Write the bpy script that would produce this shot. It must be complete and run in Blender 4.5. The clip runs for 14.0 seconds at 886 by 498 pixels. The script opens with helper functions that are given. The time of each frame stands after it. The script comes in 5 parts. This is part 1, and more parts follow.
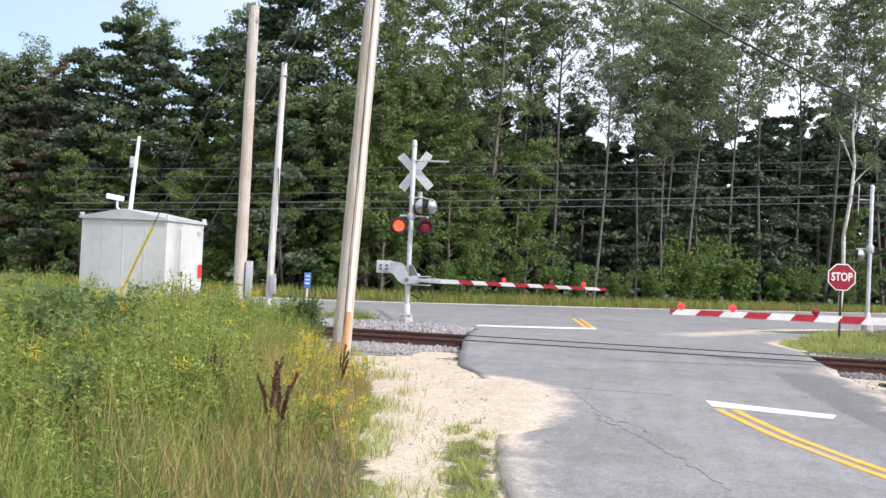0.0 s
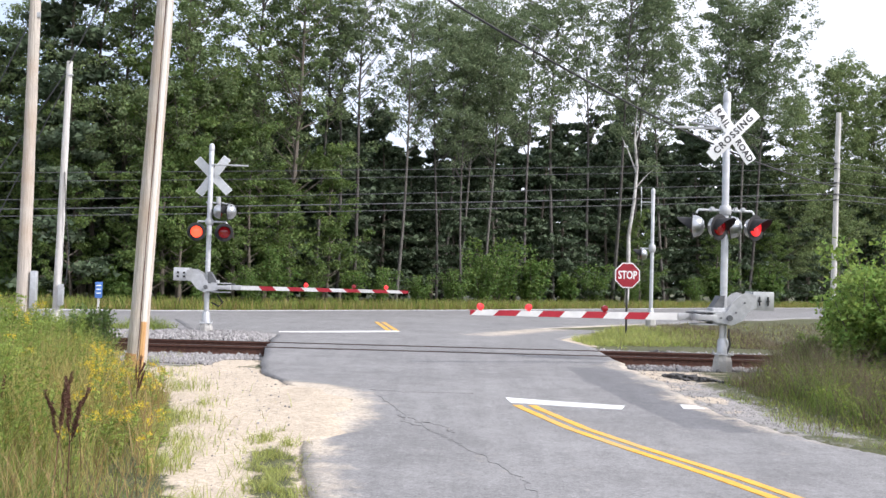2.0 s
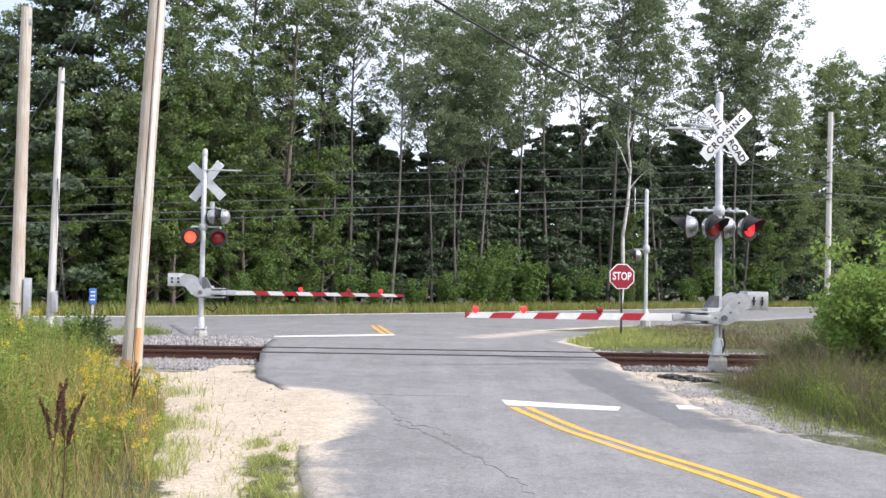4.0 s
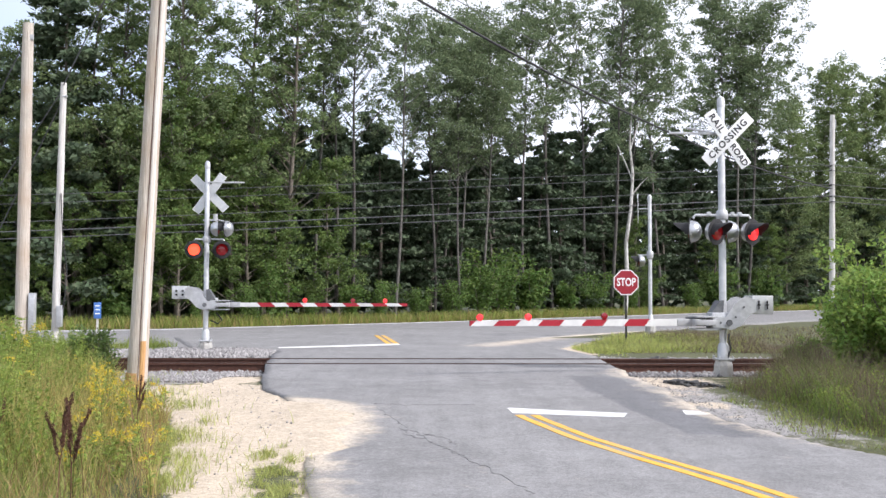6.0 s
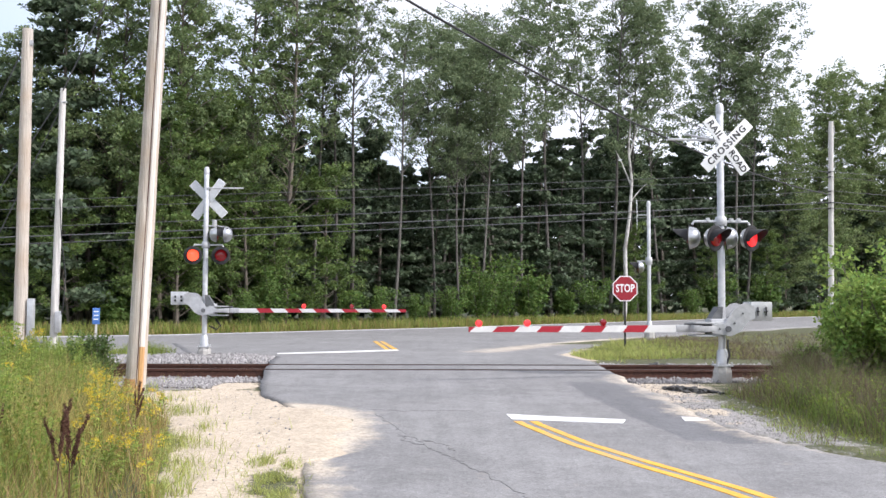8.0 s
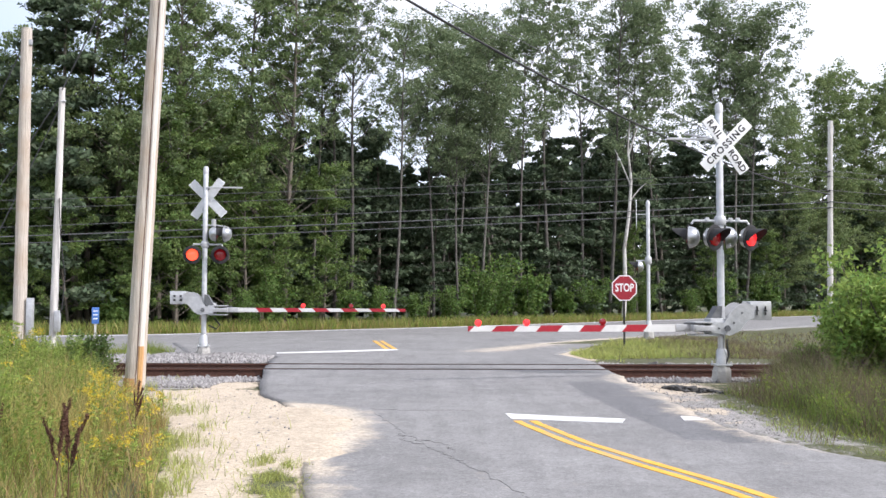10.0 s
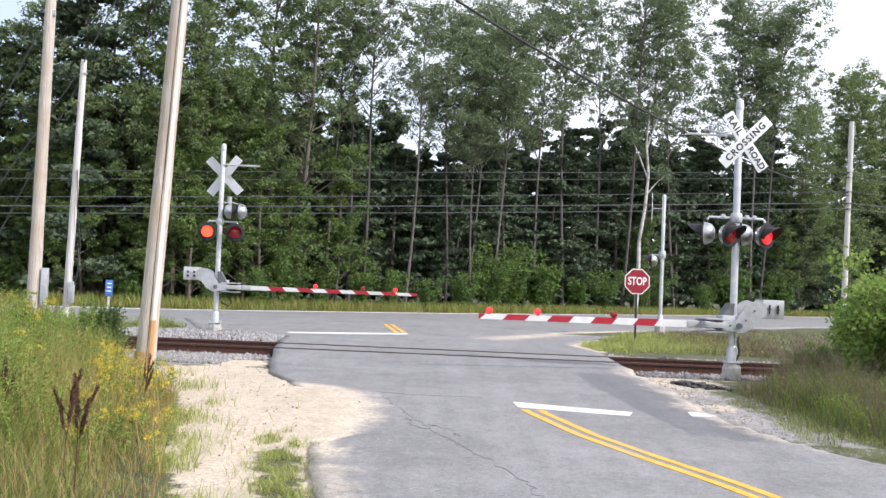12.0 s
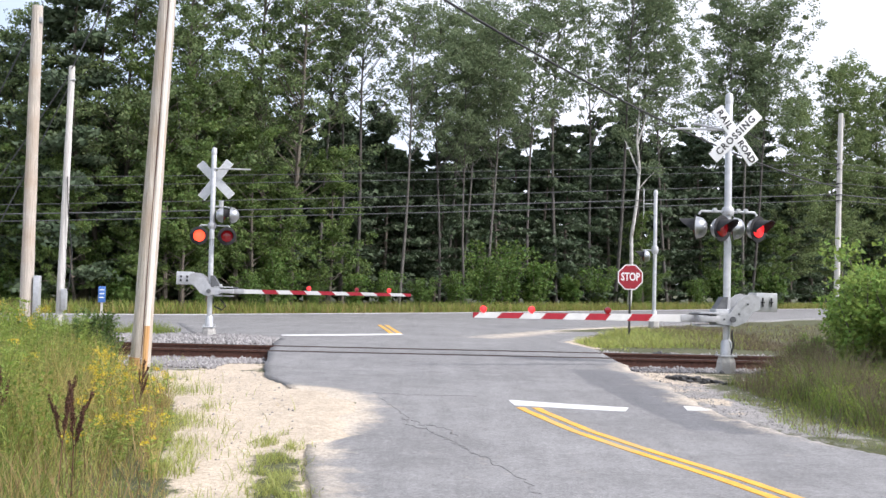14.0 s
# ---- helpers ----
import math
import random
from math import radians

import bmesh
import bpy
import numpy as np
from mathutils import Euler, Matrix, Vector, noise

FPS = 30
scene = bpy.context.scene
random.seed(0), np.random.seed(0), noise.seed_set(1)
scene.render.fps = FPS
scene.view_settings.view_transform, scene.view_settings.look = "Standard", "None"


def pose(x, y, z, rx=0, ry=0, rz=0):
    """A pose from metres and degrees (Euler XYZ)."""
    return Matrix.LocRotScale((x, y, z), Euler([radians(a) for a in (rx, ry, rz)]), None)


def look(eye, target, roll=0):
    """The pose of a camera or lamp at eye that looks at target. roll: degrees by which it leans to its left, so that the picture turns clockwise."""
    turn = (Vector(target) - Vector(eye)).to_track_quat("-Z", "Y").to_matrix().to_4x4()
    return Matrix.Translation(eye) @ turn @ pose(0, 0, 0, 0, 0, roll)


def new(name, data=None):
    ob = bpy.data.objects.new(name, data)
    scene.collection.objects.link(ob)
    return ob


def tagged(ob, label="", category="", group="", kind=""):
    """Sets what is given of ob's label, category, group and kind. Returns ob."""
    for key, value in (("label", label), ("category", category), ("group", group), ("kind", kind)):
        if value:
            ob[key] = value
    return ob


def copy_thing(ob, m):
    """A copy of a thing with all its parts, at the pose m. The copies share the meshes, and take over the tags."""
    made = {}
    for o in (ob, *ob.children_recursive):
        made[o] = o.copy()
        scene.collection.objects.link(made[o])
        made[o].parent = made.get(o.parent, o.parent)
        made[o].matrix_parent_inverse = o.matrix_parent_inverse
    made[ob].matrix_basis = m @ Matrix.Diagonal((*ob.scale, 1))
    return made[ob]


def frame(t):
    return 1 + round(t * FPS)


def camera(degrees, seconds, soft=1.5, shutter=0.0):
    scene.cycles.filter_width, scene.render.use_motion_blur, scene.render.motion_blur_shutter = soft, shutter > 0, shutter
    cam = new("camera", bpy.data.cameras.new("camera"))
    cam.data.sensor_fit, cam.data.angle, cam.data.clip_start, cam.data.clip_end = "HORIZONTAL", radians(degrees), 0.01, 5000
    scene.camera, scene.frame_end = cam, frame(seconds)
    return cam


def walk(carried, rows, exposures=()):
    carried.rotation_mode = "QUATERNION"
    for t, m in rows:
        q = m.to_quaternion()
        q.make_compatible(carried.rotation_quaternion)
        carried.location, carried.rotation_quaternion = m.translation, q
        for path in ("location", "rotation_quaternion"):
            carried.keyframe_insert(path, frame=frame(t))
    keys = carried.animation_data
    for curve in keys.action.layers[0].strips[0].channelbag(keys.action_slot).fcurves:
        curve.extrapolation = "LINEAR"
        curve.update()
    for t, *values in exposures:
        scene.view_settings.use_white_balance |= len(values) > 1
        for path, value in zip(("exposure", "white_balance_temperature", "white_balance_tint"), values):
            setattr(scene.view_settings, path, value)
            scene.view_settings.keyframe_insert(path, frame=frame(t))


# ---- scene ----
cam = camera(48.0, 14.0)
EXPOSURE = 0.60
PATH = [
    (0, (0.0, 0.0, 1.42), (-0.3874, 1.9617, 1.4611), 2.75),
    (0.5, (0.0, 0.0, 1.42), (-0.1545, 1.9934, 1.4717), 0.48),
    (1, (0.0, 0.0, 1.42), (-0.0374, 1.9991, 1.4660), 0.04),
    (1.5, (0.0, 0.0, 1.42), (-0.0125, 1.9992, 1.4735), -0.53),
    (2, (0.0, 0.0, 1.42), (0.0061, 1.9990, 1.4845), 1.55),
    (2.5, (0.0, 0.0, 1.42), (0.0181, 1.9986, 1.4922), 0.49),
    (3, (0.0, 0.0, 1.42), (0.0178, 1.9987, 1.4903), 1.00),
    (5.5, (0.0, 0.0, 1.42), (0.0093, 1.9985, 1.4961), 0.59),
    (6, (0.0, 0.0, 1.42), (0.0100, 1.9980, 1.5081), 0.10),
    (6.5, (0.0, 0.0, 1.42), (0.0114, 1.9977, 1.5150), 0.01),
    (7, (0.0, 0.0, 1.42), (0.0150, 1.9976, 1.5170), -0.00),
    (7.5, (0.0, 0.0, 1.42), (0.0203, 1.9977, 1.5144), 0.08),
    (8, (0.0, 0.0, 1.42), (0.0120, 1.9975, 1.5201), 0.16),
    (10.5, (0.0, 0.0, 1.42), (0.0140, 1.9975, 1.5188), 0.17),
    (11, (0.0, 0.0, 1.42), (0.0164, 1.9974, 1.5196), 0.34),
    (11.5, (0.0, 0.0, 1.42), (0.0114, 1.9981, 1.5055), 1.05),
    (12, (0.0, 0.0, 1.42), (-0.0138, 1.9987, 1.4903), 2.44),
    (12.5, (0.0, 0.0, 1.42), (-0.0127, 1.9989, 1.4854), 1.94),
    (13, (0.0, 0.0, 1.42), (-0.0066, 1.9986, 1.4956), 1.73),
    (13.5, (0.0, 0.0, 1.42), (-0.0016, 1.9987, 1.4930), 1.41),
    (14, (0.0, 0.0, 1.42), (0.0006, 1.9988, 1.4898), 1.27),
]
walk(cam, [(t, look(eye, target, roll)) for t, eye, target, roll in PATH], [(0, EXPOSURE, 6400, 16)])

# ---- world, sun ----
SUN_EL, SUN_AZ = 40.0, 113.0   # degrees; azimuth clockwise from +y
world = bpy.data.worlds.new("world")
scene.world = world
world.use_nodes = True
_nt = world.node_tree
_sky = _nt.nodes.new("ShaderNodeTexSky")
_sky.sky_type = "NISHITA"
_sky.sun_disc = False
_sky.sun_elevation, _sky.sun_rotation = radians(SUN_EL), radians(SUN_AZ)
_sky.air_density, _sky.dust_density, _sky.ozone_density = 1.0, 1.2, 1.5
# thin high haze over the blue, thicker and thinner in soft drifts
_wc = _nt.nodes.new("ShaderNodeTexCoord")
_wn = _nt.nodes.new("ShaderNodeTexNoise")
_wn.inputs["Scale"].default_value, _wn.inputs["Detail"].default_value = 1.1, 5
_nt.links.new(_wc.outputs["Generated"], _wn.inputs["Vector"])
_wr = _nt.nodes.new("ShaderNodeMapRange")
_wr.inputs[1].default_value, _wr.inputs[2].default_value, _wr.inputs[3].default_value, _wr.inputs[4].default_value = -0.14, 0.28, 0.12, 0.97
_wd = _nt.nodes.new("ShaderNodeVectorMath")
_wd.operation = "DOT_PRODUCT"
_wd.inputs[1].default_value = (math.sin(radians(SUN_AZ)) * math.cos(radians(SUN_EL)), math.cos(radians(SUN_AZ)) * math.cos(radians(SUN_EL)), math.sin(radians(SUN_EL)))
_nt.links.new(_wc.outputs["Generated"], _wd.inputs[0])
_wa = _nt.nodes.new("ShaderNodeMath")
_wa.operation = "MULTIPLY_ADD"
_wa.inputs[1].default_value = 0.7
_nt.links.new(_wn.outputs[0], _wa.inputs[0])
_nt.links.new(_wd.outputs["Value"], _wa.inputs[2])
_nt.links.new(_wa.outputs[0], _wr.inputs[0])
_wm = _nt.nodes.new("ShaderNodeMixRGB")
_nt.links.new(_wr.outputs[0], _wm.inputs[0])
_nt.links.new(_sky.outputs[0], _wm.inputs[1])
_wm.inputs[2].default_value = (6.5, 6.95, 7.7, 1)
_nt.links.new(_wm.outputs[0], _nt.nodes["Background"].inputs[0])
_nt.nodes["Background"].inputs[1].default_value = 0.13
_sl = bpy.data.lights.new("sun", "SUN")
_sl.energy, _sl.angle, _sl.color = 3.0, radians(5.0), (1.0, 0.97, 0.92)
_so = new("sun", _sl)
_d = Vector((math.sin(radians(SUN_AZ)) * math.cos(radians(SUN_EL)), math.cos(radians(SUN_AZ)) * math.cos(radians(SUN_EL)), math.sin(radians(SUN_EL))))
_so.matrix_world = Matrix.Translation((20, -20, 40)) @ (-_d).to_track_quat("-Z", "Y").to_matrix().to_4x4()

# ---- materials ----
def mat(name, c1, c2=None, scale=5.0, rough=0.7, metal=0.0, bump=0.0, bscale=None, per="", vary=0.0, trans=0.0, emit=None, estr=0.0, big=0.0, c3=None, stretch=None, clear=0.0):
    """Node material: two colours mixed by fine noise, a third in large stains, an optional random shift per piece or island, and relief."""
    m = bpy.data.materials.new(name)
    m.use_nodes = True
    n, l = m.node_tree.nodes, m.node_tree.links
    b = n["Principled BSDF"]
    b.inputs["Roughness"].default_value, b.inputs["Metallic"].default_value = rough, metal
    if clear:
        b.inputs["Coat Weight"].default_value = clear
    co = n.new("ShaderNodeTexCoord")
    mp = n.new("ShaderNodeMapping")
    if stretch:
        mp.inputs["Scale"].default_value = stretch
    l.new(co.outputs["Object"], mp.inputs[0])
    t1 = n.new("ShaderNodeTexNoise")
    t1.inputs["Scale"].default_value, t1.inputs["Detail"].default_value, t1.inputs["Roughness"].default_value = scale, 6, 0.65
    l.new(mp.outputs[0], t1.inputs["Vector"])
    rp = n.new("ShaderNodeValToRGB")
    rp.color_ramp.elements[0].position, rp.color_ramp.elements[1].position = 0.32, 0.68
    rp.color_ramp.elements[0].color, rp.color_ramp.elements[1].color = (*c1, 1), (*(c2 or c1), 1)
    l.new(t1.outputs[0], rp.inputs[0])
    col = rp.outputs[0]
    if c3:
        t2 = n.new("ShaderNodeTexNoise")
        t2.inputs["Scale"].default_value, t2.inputs["Detail"].default_value = big or scale * 0.12, 4
        l.new(co.outputs["Object"], t2.inputs["Vector"])
        r2 = n.new("ShaderNodeValToRGB")
        r2.color_ramp.elements[0].position, r2.color_ramp.elements[1].position = 0.45, 0.7
        l.new(t2.outputs[0], r2.inputs[0])
        mx = n.new("ShaderNodeMixRGB")
        l.new(r2.outputs[0], mx.inputs[0]); l.new(col, mx.inputs[1])
        mx.inputs[2].default_value = (*c3, 1)
        col = mx.outputs[0]
    if per:
        src = n.new("ShaderNodeObjectInfo").outputs["Random"] if per == "object" else n.new("ShaderNodeNewGeometry").outputs["Random Per Island"]
        hs = n.new("ShaderNodeHueSaturation")
        mr = n.new("ShaderNodeMapRange")
        mr.inputs[3].default_value, mr.inputs[4].default_value = 1 - vary, 1 + vary
        l.new(src, mr.inputs[0]); l.new(mr.outputs[0], hs.inputs["Value"])
        mh = n.new("ShaderNodeMapRange")
        mh.inputs[3].default_value, mh.inputs[4].default_value = 0.5 - vary * 0.06, 0.5 + vary * 0.05
        ml = n.new("ShaderNodeMath"); ml.operation = "FRACT"
        mm = n.new("ShaderNodeMath"); mm.operation = "MULTIPLY"; mm.inputs[1].default_value = 7.31
        l.new(src, mm.inputs[0]); l.new(mm.outputs[0], ml.inputs[0]); l.new(ml.outputs[0], mh.inputs[0]); l.new(mh.outputs[0], hs.inputs["Hue"])
        l.new(col, hs.inputs["Color"])
        col = hs.outputs[0]
    l.new(col, b.inputs["Base Color"])
    if bump:
        t3 = n.new("ShaderNodeTexNoise")
        t3.inputs["Scale"].default_value, t3.inputs["Detail"].default_value = bscale or scale * 2, 5
        l.new(mp.outputs[0], t3.inputs["Vector"])
        bp = n.new("ShaderNodeBump")
        bp.inputs["Strength"].default_value, bp.inputs["Distance"].default_value = bump, 0.02
        l.new(t3.outputs[0], bp.inputs["Height"]); l.new(bp.outputs[0], b.inputs["Normal"])
    if trans:
        tr = n.new("ShaderNodeBsdfTranslucent")
        l.new(col, tr.inputs[0])
        ms = n.new("ShaderNodeMixShader"); ms.inputs[0].default_value = trans
        l.new(b.outputs[0], ms.inputs[1]); l.new(tr.outputs[0], ms.inputs[2])
        l.new(ms.outputs[0], n["Material Output"].inputs[0])
    if emit:
        b.inputs["Emission Color"].default_value, b.inputs["Emission Strength"].default_value = (*emit, 1), estr
    return m


def mask_mat(name, base, layers, bump=0.4, bscale=60.0, rough=0.9):
    """Ground material: a base of two noisy colours, and layers (attribute, colour, colour, scale, hardness) laid on by the mesh's masks with ragged edges."""
    m = bpy.data.materials.new(name)
    m.use_nodes = True
    n, l = m.node_tree.nodes, m.node_tree.links
    b = n["Principled BSDF"]
    b.inputs["Roughness"].default_value = rough
    co = n.new("ShaderNodeTexCoord").outputs["Object"]

    def two(c1, c2, scale):
        t = n.new("ShaderNodeTexNoise")
        t.inputs["Scale"].default_value, t.inputs["Detail"].default_value, t.inputs["Roughness"].default_value = scale, 8, 0.7
        l.new(co, t.inputs["Vector"])
        r = n.new("ShaderNodeValToRGB")
        r.color_ramp.elements[0].position, r.color_ramp.elements[1].position = 0.3, 0.7
        r.color_ramp.elements[0].color, r.color_ramp.elements[1].color = (*c1, 1), (*c2, 1)
        l.new(t.outputs[0], r.inputs[0])
        return r.outputs[0]

    t2 = n.new("ShaderNodeTexNoise")
    t2.inputs["Scale"].default_value, t2.inputs["Detail"].default_value = 0.55, 5
    l.new(co, t2.inputs["Vector"])
    col = two(*base)
    mb = n.new("ShaderNodeMixRGB"); mb.blend_type = "MULTIPLY"; mb.inputs[0].default_value = 0.45
    r0 = n.new("ShaderNodeValToRGB")
    r0.color_ramp.elements[0].position, r0.color_ramp.elements[1].position = 0.35, 0.65
    r0.color_ramp.elements[0].color, r0.color_ramp.elements[1].color = (0.7, 0.7, 0.7, 1), (1.1, 1.1, 1.1, 1)
    l.new(t2.outputs[0], r0.inputs[0]); l.new(col, mb.inputs[1]); l.new(r0.outputs[0], mb.inputs[2])
    col = mb.outputs[0]
    def mottle(col, scale, lo, hi, stretch=None):
        t = n.new("ShaderNodeTexNoise")
        t.inputs["Scale"].default_value, t.inputs["Detail"].default_value, t.inputs["Roughness"].default_value = scale, 7, 0.7
        if stretch:
            mp = n.new("ShaderNodeMapping")
            mp.inputs["Scale"].default_value, mp.inputs["Rotation"].default_value = stretch, (0, 0, radians(-17))
            l.new(co, mp.inputs[0]); l.new(mp.outputs[0], t.inputs["Vector"])
        else:
            l.new(co, t.inputs["Vector"])
        r = n.new("ShaderNodeValToRGB")
        r.color_ramp.elements[0].position, r.color_ramp.elements[1].position = 0.33, 0.67
        r.color_ramp.elements[0].color, r.color_ramp.elements[1].color = (lo, lo, lo, 1), (hi, hi, hi, 1)
        l.new(t.outputs[0], r.inputs[0])
        m = n.new("ShaderNodeMixRGB"); m.blend_type = "MULTIPLY"; m.inputs[0].default_value = 1.0
        l.new(col, m.inputs[1]); l.new(r.outputs[0], m.inputs[2])
        return m.outputs[0]

    for attr, c1, c2, scale, hard, amp in layers:
        at = n.new("ShaderNodeAttribute"); at.attribute_name = attr
        tn = n.new("ShaderNodeTexNoise")
        tn.inputs["Scale"].default_value, tn.inputs["Detail"].default_value, tn.inputs["Roughness"].default_value = 3.0, 9, 0.75
        l.new(co, tn.inputs["Vector"])
        a = n.new("ShaderNodeMath"); a.operation = "MULTIPLY_ADD"; a.inputs[1].default_value = amp; a.inputs[2].default_value = -amp / 2
        l.new(tn.outputs[0], a.inputs[0])
        s = n.new("ShaderNodeMath"); s.operation = "ADD"
        l.new(at.outputs["Fac"], s.inputs[0]); l.new(a.outputs[0], s.inputs[1])
        mr = n.new("ShaderNodeMapRange")
        mr.inputs[1].default_value, mr.inputs[2].default_value = 0.5 - hard, 0.5 + hard
        l.new(s.outputs[0], mr.inputs[0])
        mx = n.new("ShaderNodeMixRGB")
        l.new(mr.outputs[0], mx.inputs[0]); l.new(col, mx.inputs[1]); l.new(two(c1, c2, scale), mx.inputs[2])
        col = mx.outputs[0]
    col = mottle(col, 2.6, 0.86, 1.10)
    col = mottle(col, 17.0, 0.80, 1.14)
    col = mottle(col, 38.0, 0.76, 1.22)
    col = mottle(col, 90.0, 0.80, 1.18)
    col = mottle(col, 1.0, 0.90, 1.08, (2.6, 0.22, 1.0))
    l.new(col, b.inputs["Base Color"])
    t3 = n.new("ShaderNodeTexNoise")
    t3.inputs["Scale"].default_value, t3.inputs["Detail"].default_value = bscale, 6
    l.new(co, t3.inputs["Vector"])
    bp = n.new("ShaderNodeBump"); bp.inputs["Strength"].default_value, bp.inputs["Distance"].default_value = bump, 0.02
    l.new(t3.outputs[0], bp.inputs["Height"]); l.new(bp.outputs[0], b.inputs["Normal"])
    return m


M_GROUND = mask_mat("verge_soil", ((0.05, 0.065, 0.02), (0.12, 0.115, 0.05), 9.0), [
    ("gravel", (0.16, 0.15, 0.145), (0.42, 0.40, 0.38), 28.0, 0.12, 2.0),
    ("sand", (0.43, 0.355, 0.265), (0.60, 0.51, 0.395), 14.0, 0.10, 2.2)], bump=0.6)
M_ASPHALT = mask_mat("worn_asphalt", ((0.150, 0.147, 0.146), (0.315, 0.310, 0.305), 75.0), [
    ("fresh", (0.12, 0.12, 0.125), (0.18, 0.18, 0.186), 60.0, 0.12, 0.7),
    ("dust", (0.36, 0.31, 0.255), (0.65, 0.565, 0.445), 16.0, 0.26, 1.5)], bump=0.35, bscale=120.0, rough=0.85)
M_CRACK = mat("crack_dirt", (0.10, 0.10, 0.10), (0.24, 0.235, 0.23), 9)
M_WHITE_LINE = mat("road_paint_white", (0.62, 0.62, 0.61), (0.82, 0.82, 0.81), 12, 0.7, c3=(0.5, 0.5, 0.49), big=3.0, bump=0.2)
M_YELLOW_LINE = mat("road_paint_yellow", (0.60, 0.30, 0.03), (0.78, 0.42, 0.05), 12, 0.7, c3=(0.5, 0.33, 0.12), big=2.0, bump=0.2)
M_RUST = mat("rusted_rail", (0.06, 0.028, 0.02), (0.13, 0.06, 0.042), 14, 0.75, 0.3, 0.3)
M_RAILTOP = mat("worn_rail_head", (0.10, 0.09, 0.085), (0.2, 0.18, 0.17), 20, 0.4, 0.8)
M_TIE = mat("creosoted_tie", (0.05, 0.04, 0.033), (0.12, 0.1, 0.085), 10, 0.9, bump=0.5, per="object", vary=0.3)
M_STONE = mat("ballast_stone", (0.16, 0.155, 0.155), (0.34, 0.325, 0.315), 30, 0.9, per="island", vary=0.45)
M_RUBBER = mat("flangeway_rubber", (0.02, 0.02, 0.02), (0.05, 0.045, 0.045), 20, 0.8)
M_GALV = mat("galvanised_steel", (0.48, 0.49, 0.5), (0.66, 0.67, 0.68), 9, 0.42, 0.55, 0.1, c3=(0.42, 0.42, 0.42))
M_ALU = mat("cast_aluminium", (0.42, 0.43, 0.44), (0.56, 0.57, 0.58), 12, 0.5, 0.4, 0.15, c3=(0.34, 0.34, 0.34))
M_DOME = mat("polished_lamp_housing", (0.4, 0.41, 0.42), (0.55, 0.56, 0.57), 14, 0.3, 0.9, 0.1)
M_WHITE = mat("white_sheeting", (0.76, 0.77, 0.77), (0.84, 0.85, 0.85), 6, 0.4, c3=(0.68, 0.68, 0.67))
M_ARM = mat("dusty_white_sheeting", (0.58, 0.585, 0.575), (0.70, 0.705, 0.69), 6, 0.5, c3=(0.52, 0.52, 0.50))
M_BACK = mat("bare_sign_back", (0.5, 0.52, 0.53), (0.6, 0.62, 0.63), 8, 0.45, 0.35)
M_BLACK = mat("black_enamel", (0.012, 0.012, 0.013), (0.028, 0.028, 0.03), 12, 0.8)
M_LETTER = mat("black_letter", (0.015, 0.015, 0.016), (0.03, 0.03, 0.03), 20, 0.6)
M_REDS = mat("red_sheeting", (0.30, 0.010, 0.022), (0.38, 0.016, 0.03), 7, 0.4)
M_STOPRED = mat("stop_red_sheeting", (0.26, 0.010, 0.02), (0.33, 0.015, 0.027), 7, 0.42)
M_LENS = mat("red_lens", (0.13, 0.005, 0.009), (0.20, 0.008, 0.012), 40, 0.15, emit=(1.0, 0.03, 0.04), estr=0.06, clear=0.5)
M_LENS_ON = mat("lit_red_lens", (0.6, 0.02, 0.02), (0.7, 0.03, 0.03), 40, 0.15, emit=(1.0, 0.035, 0.04), estr=0.75, clear=0.5)
M_LENS_HOT = mat("glaring_red_lens", (0.7, 0.06, 0.03), (0.8, 0.08, 0.04), 40, 0.15, emit=(1.0, 0.075, 0.03), estr=1.7, clear=0.5)
M_CONC = mat("weathered_concrete", (0.34, 0.33, 0.31), (0.5, 0.49, 0.46), 16, 0.9, bump=0.4, c3=(0.28, 0.27, 0.25))
M_POLE = mat("weathered_pine_pole", (0.31, 0.26, 0.21), (0.70, 0.645, 0.57), 9, 0.85, bump=0.7, stretch=(9, 9, 0.16), c3=(0.44, 0.33, 0.24), big=0.9)
M_POLE_GREY = mat("grey_wood_pole", (0.44, 0.42, 0.39), (0.70, 0.68, 0.65), 7, 0.85, bump=0.5, stretch=(6, 6, 0.25))
M_SHED = mat("painted_steel_shed", (0.50, 0.51, 0.485), (0.58, 0.59, 0.56), 3, 0.5, bump=0.05, c3=(0.46, 0.47, 0.43), big=0.7)
M_ROOF = mat("steel_roof", (0.42, 0.44, 0.43), (0.5, 0.52, 0.5), 3, 0.5, c3=(0.38, 0.39, 0.36), big=1.0)
M_PLASTIC_Y = mat("yellow_plastic", (0.72, 0.58, 0.05), (0.8, 0.66, 0.08), 6, 0.5)
M_REDP = mat("red_plate", (0.6, 0.03, 0.03), (0.66, 0.05, 0.04), 6, 0.5)
M_BLUE = mat("blue_sign", (0.05, 0.14, 0.42), (0.08, 0.2, 0.5), 8, 0.5)
M_WIRE = mat("cable_sheath", (0.02, 0.02, 0.022), (0.04, 0.04, 0.042), 8, 0.7)
M_WIREL = mat("weathered_cable", (0.075, 0.078, 0.082), (0.12, 0.12, 0.128), 8, 0.65)
M_BARK = mat("grey_brown_bark", (0.07, 0.058, 0.045), (0.19, 0.165, 0.135), 9, 0.95, bump=0.8, stretch=(4, 4, 0.8))
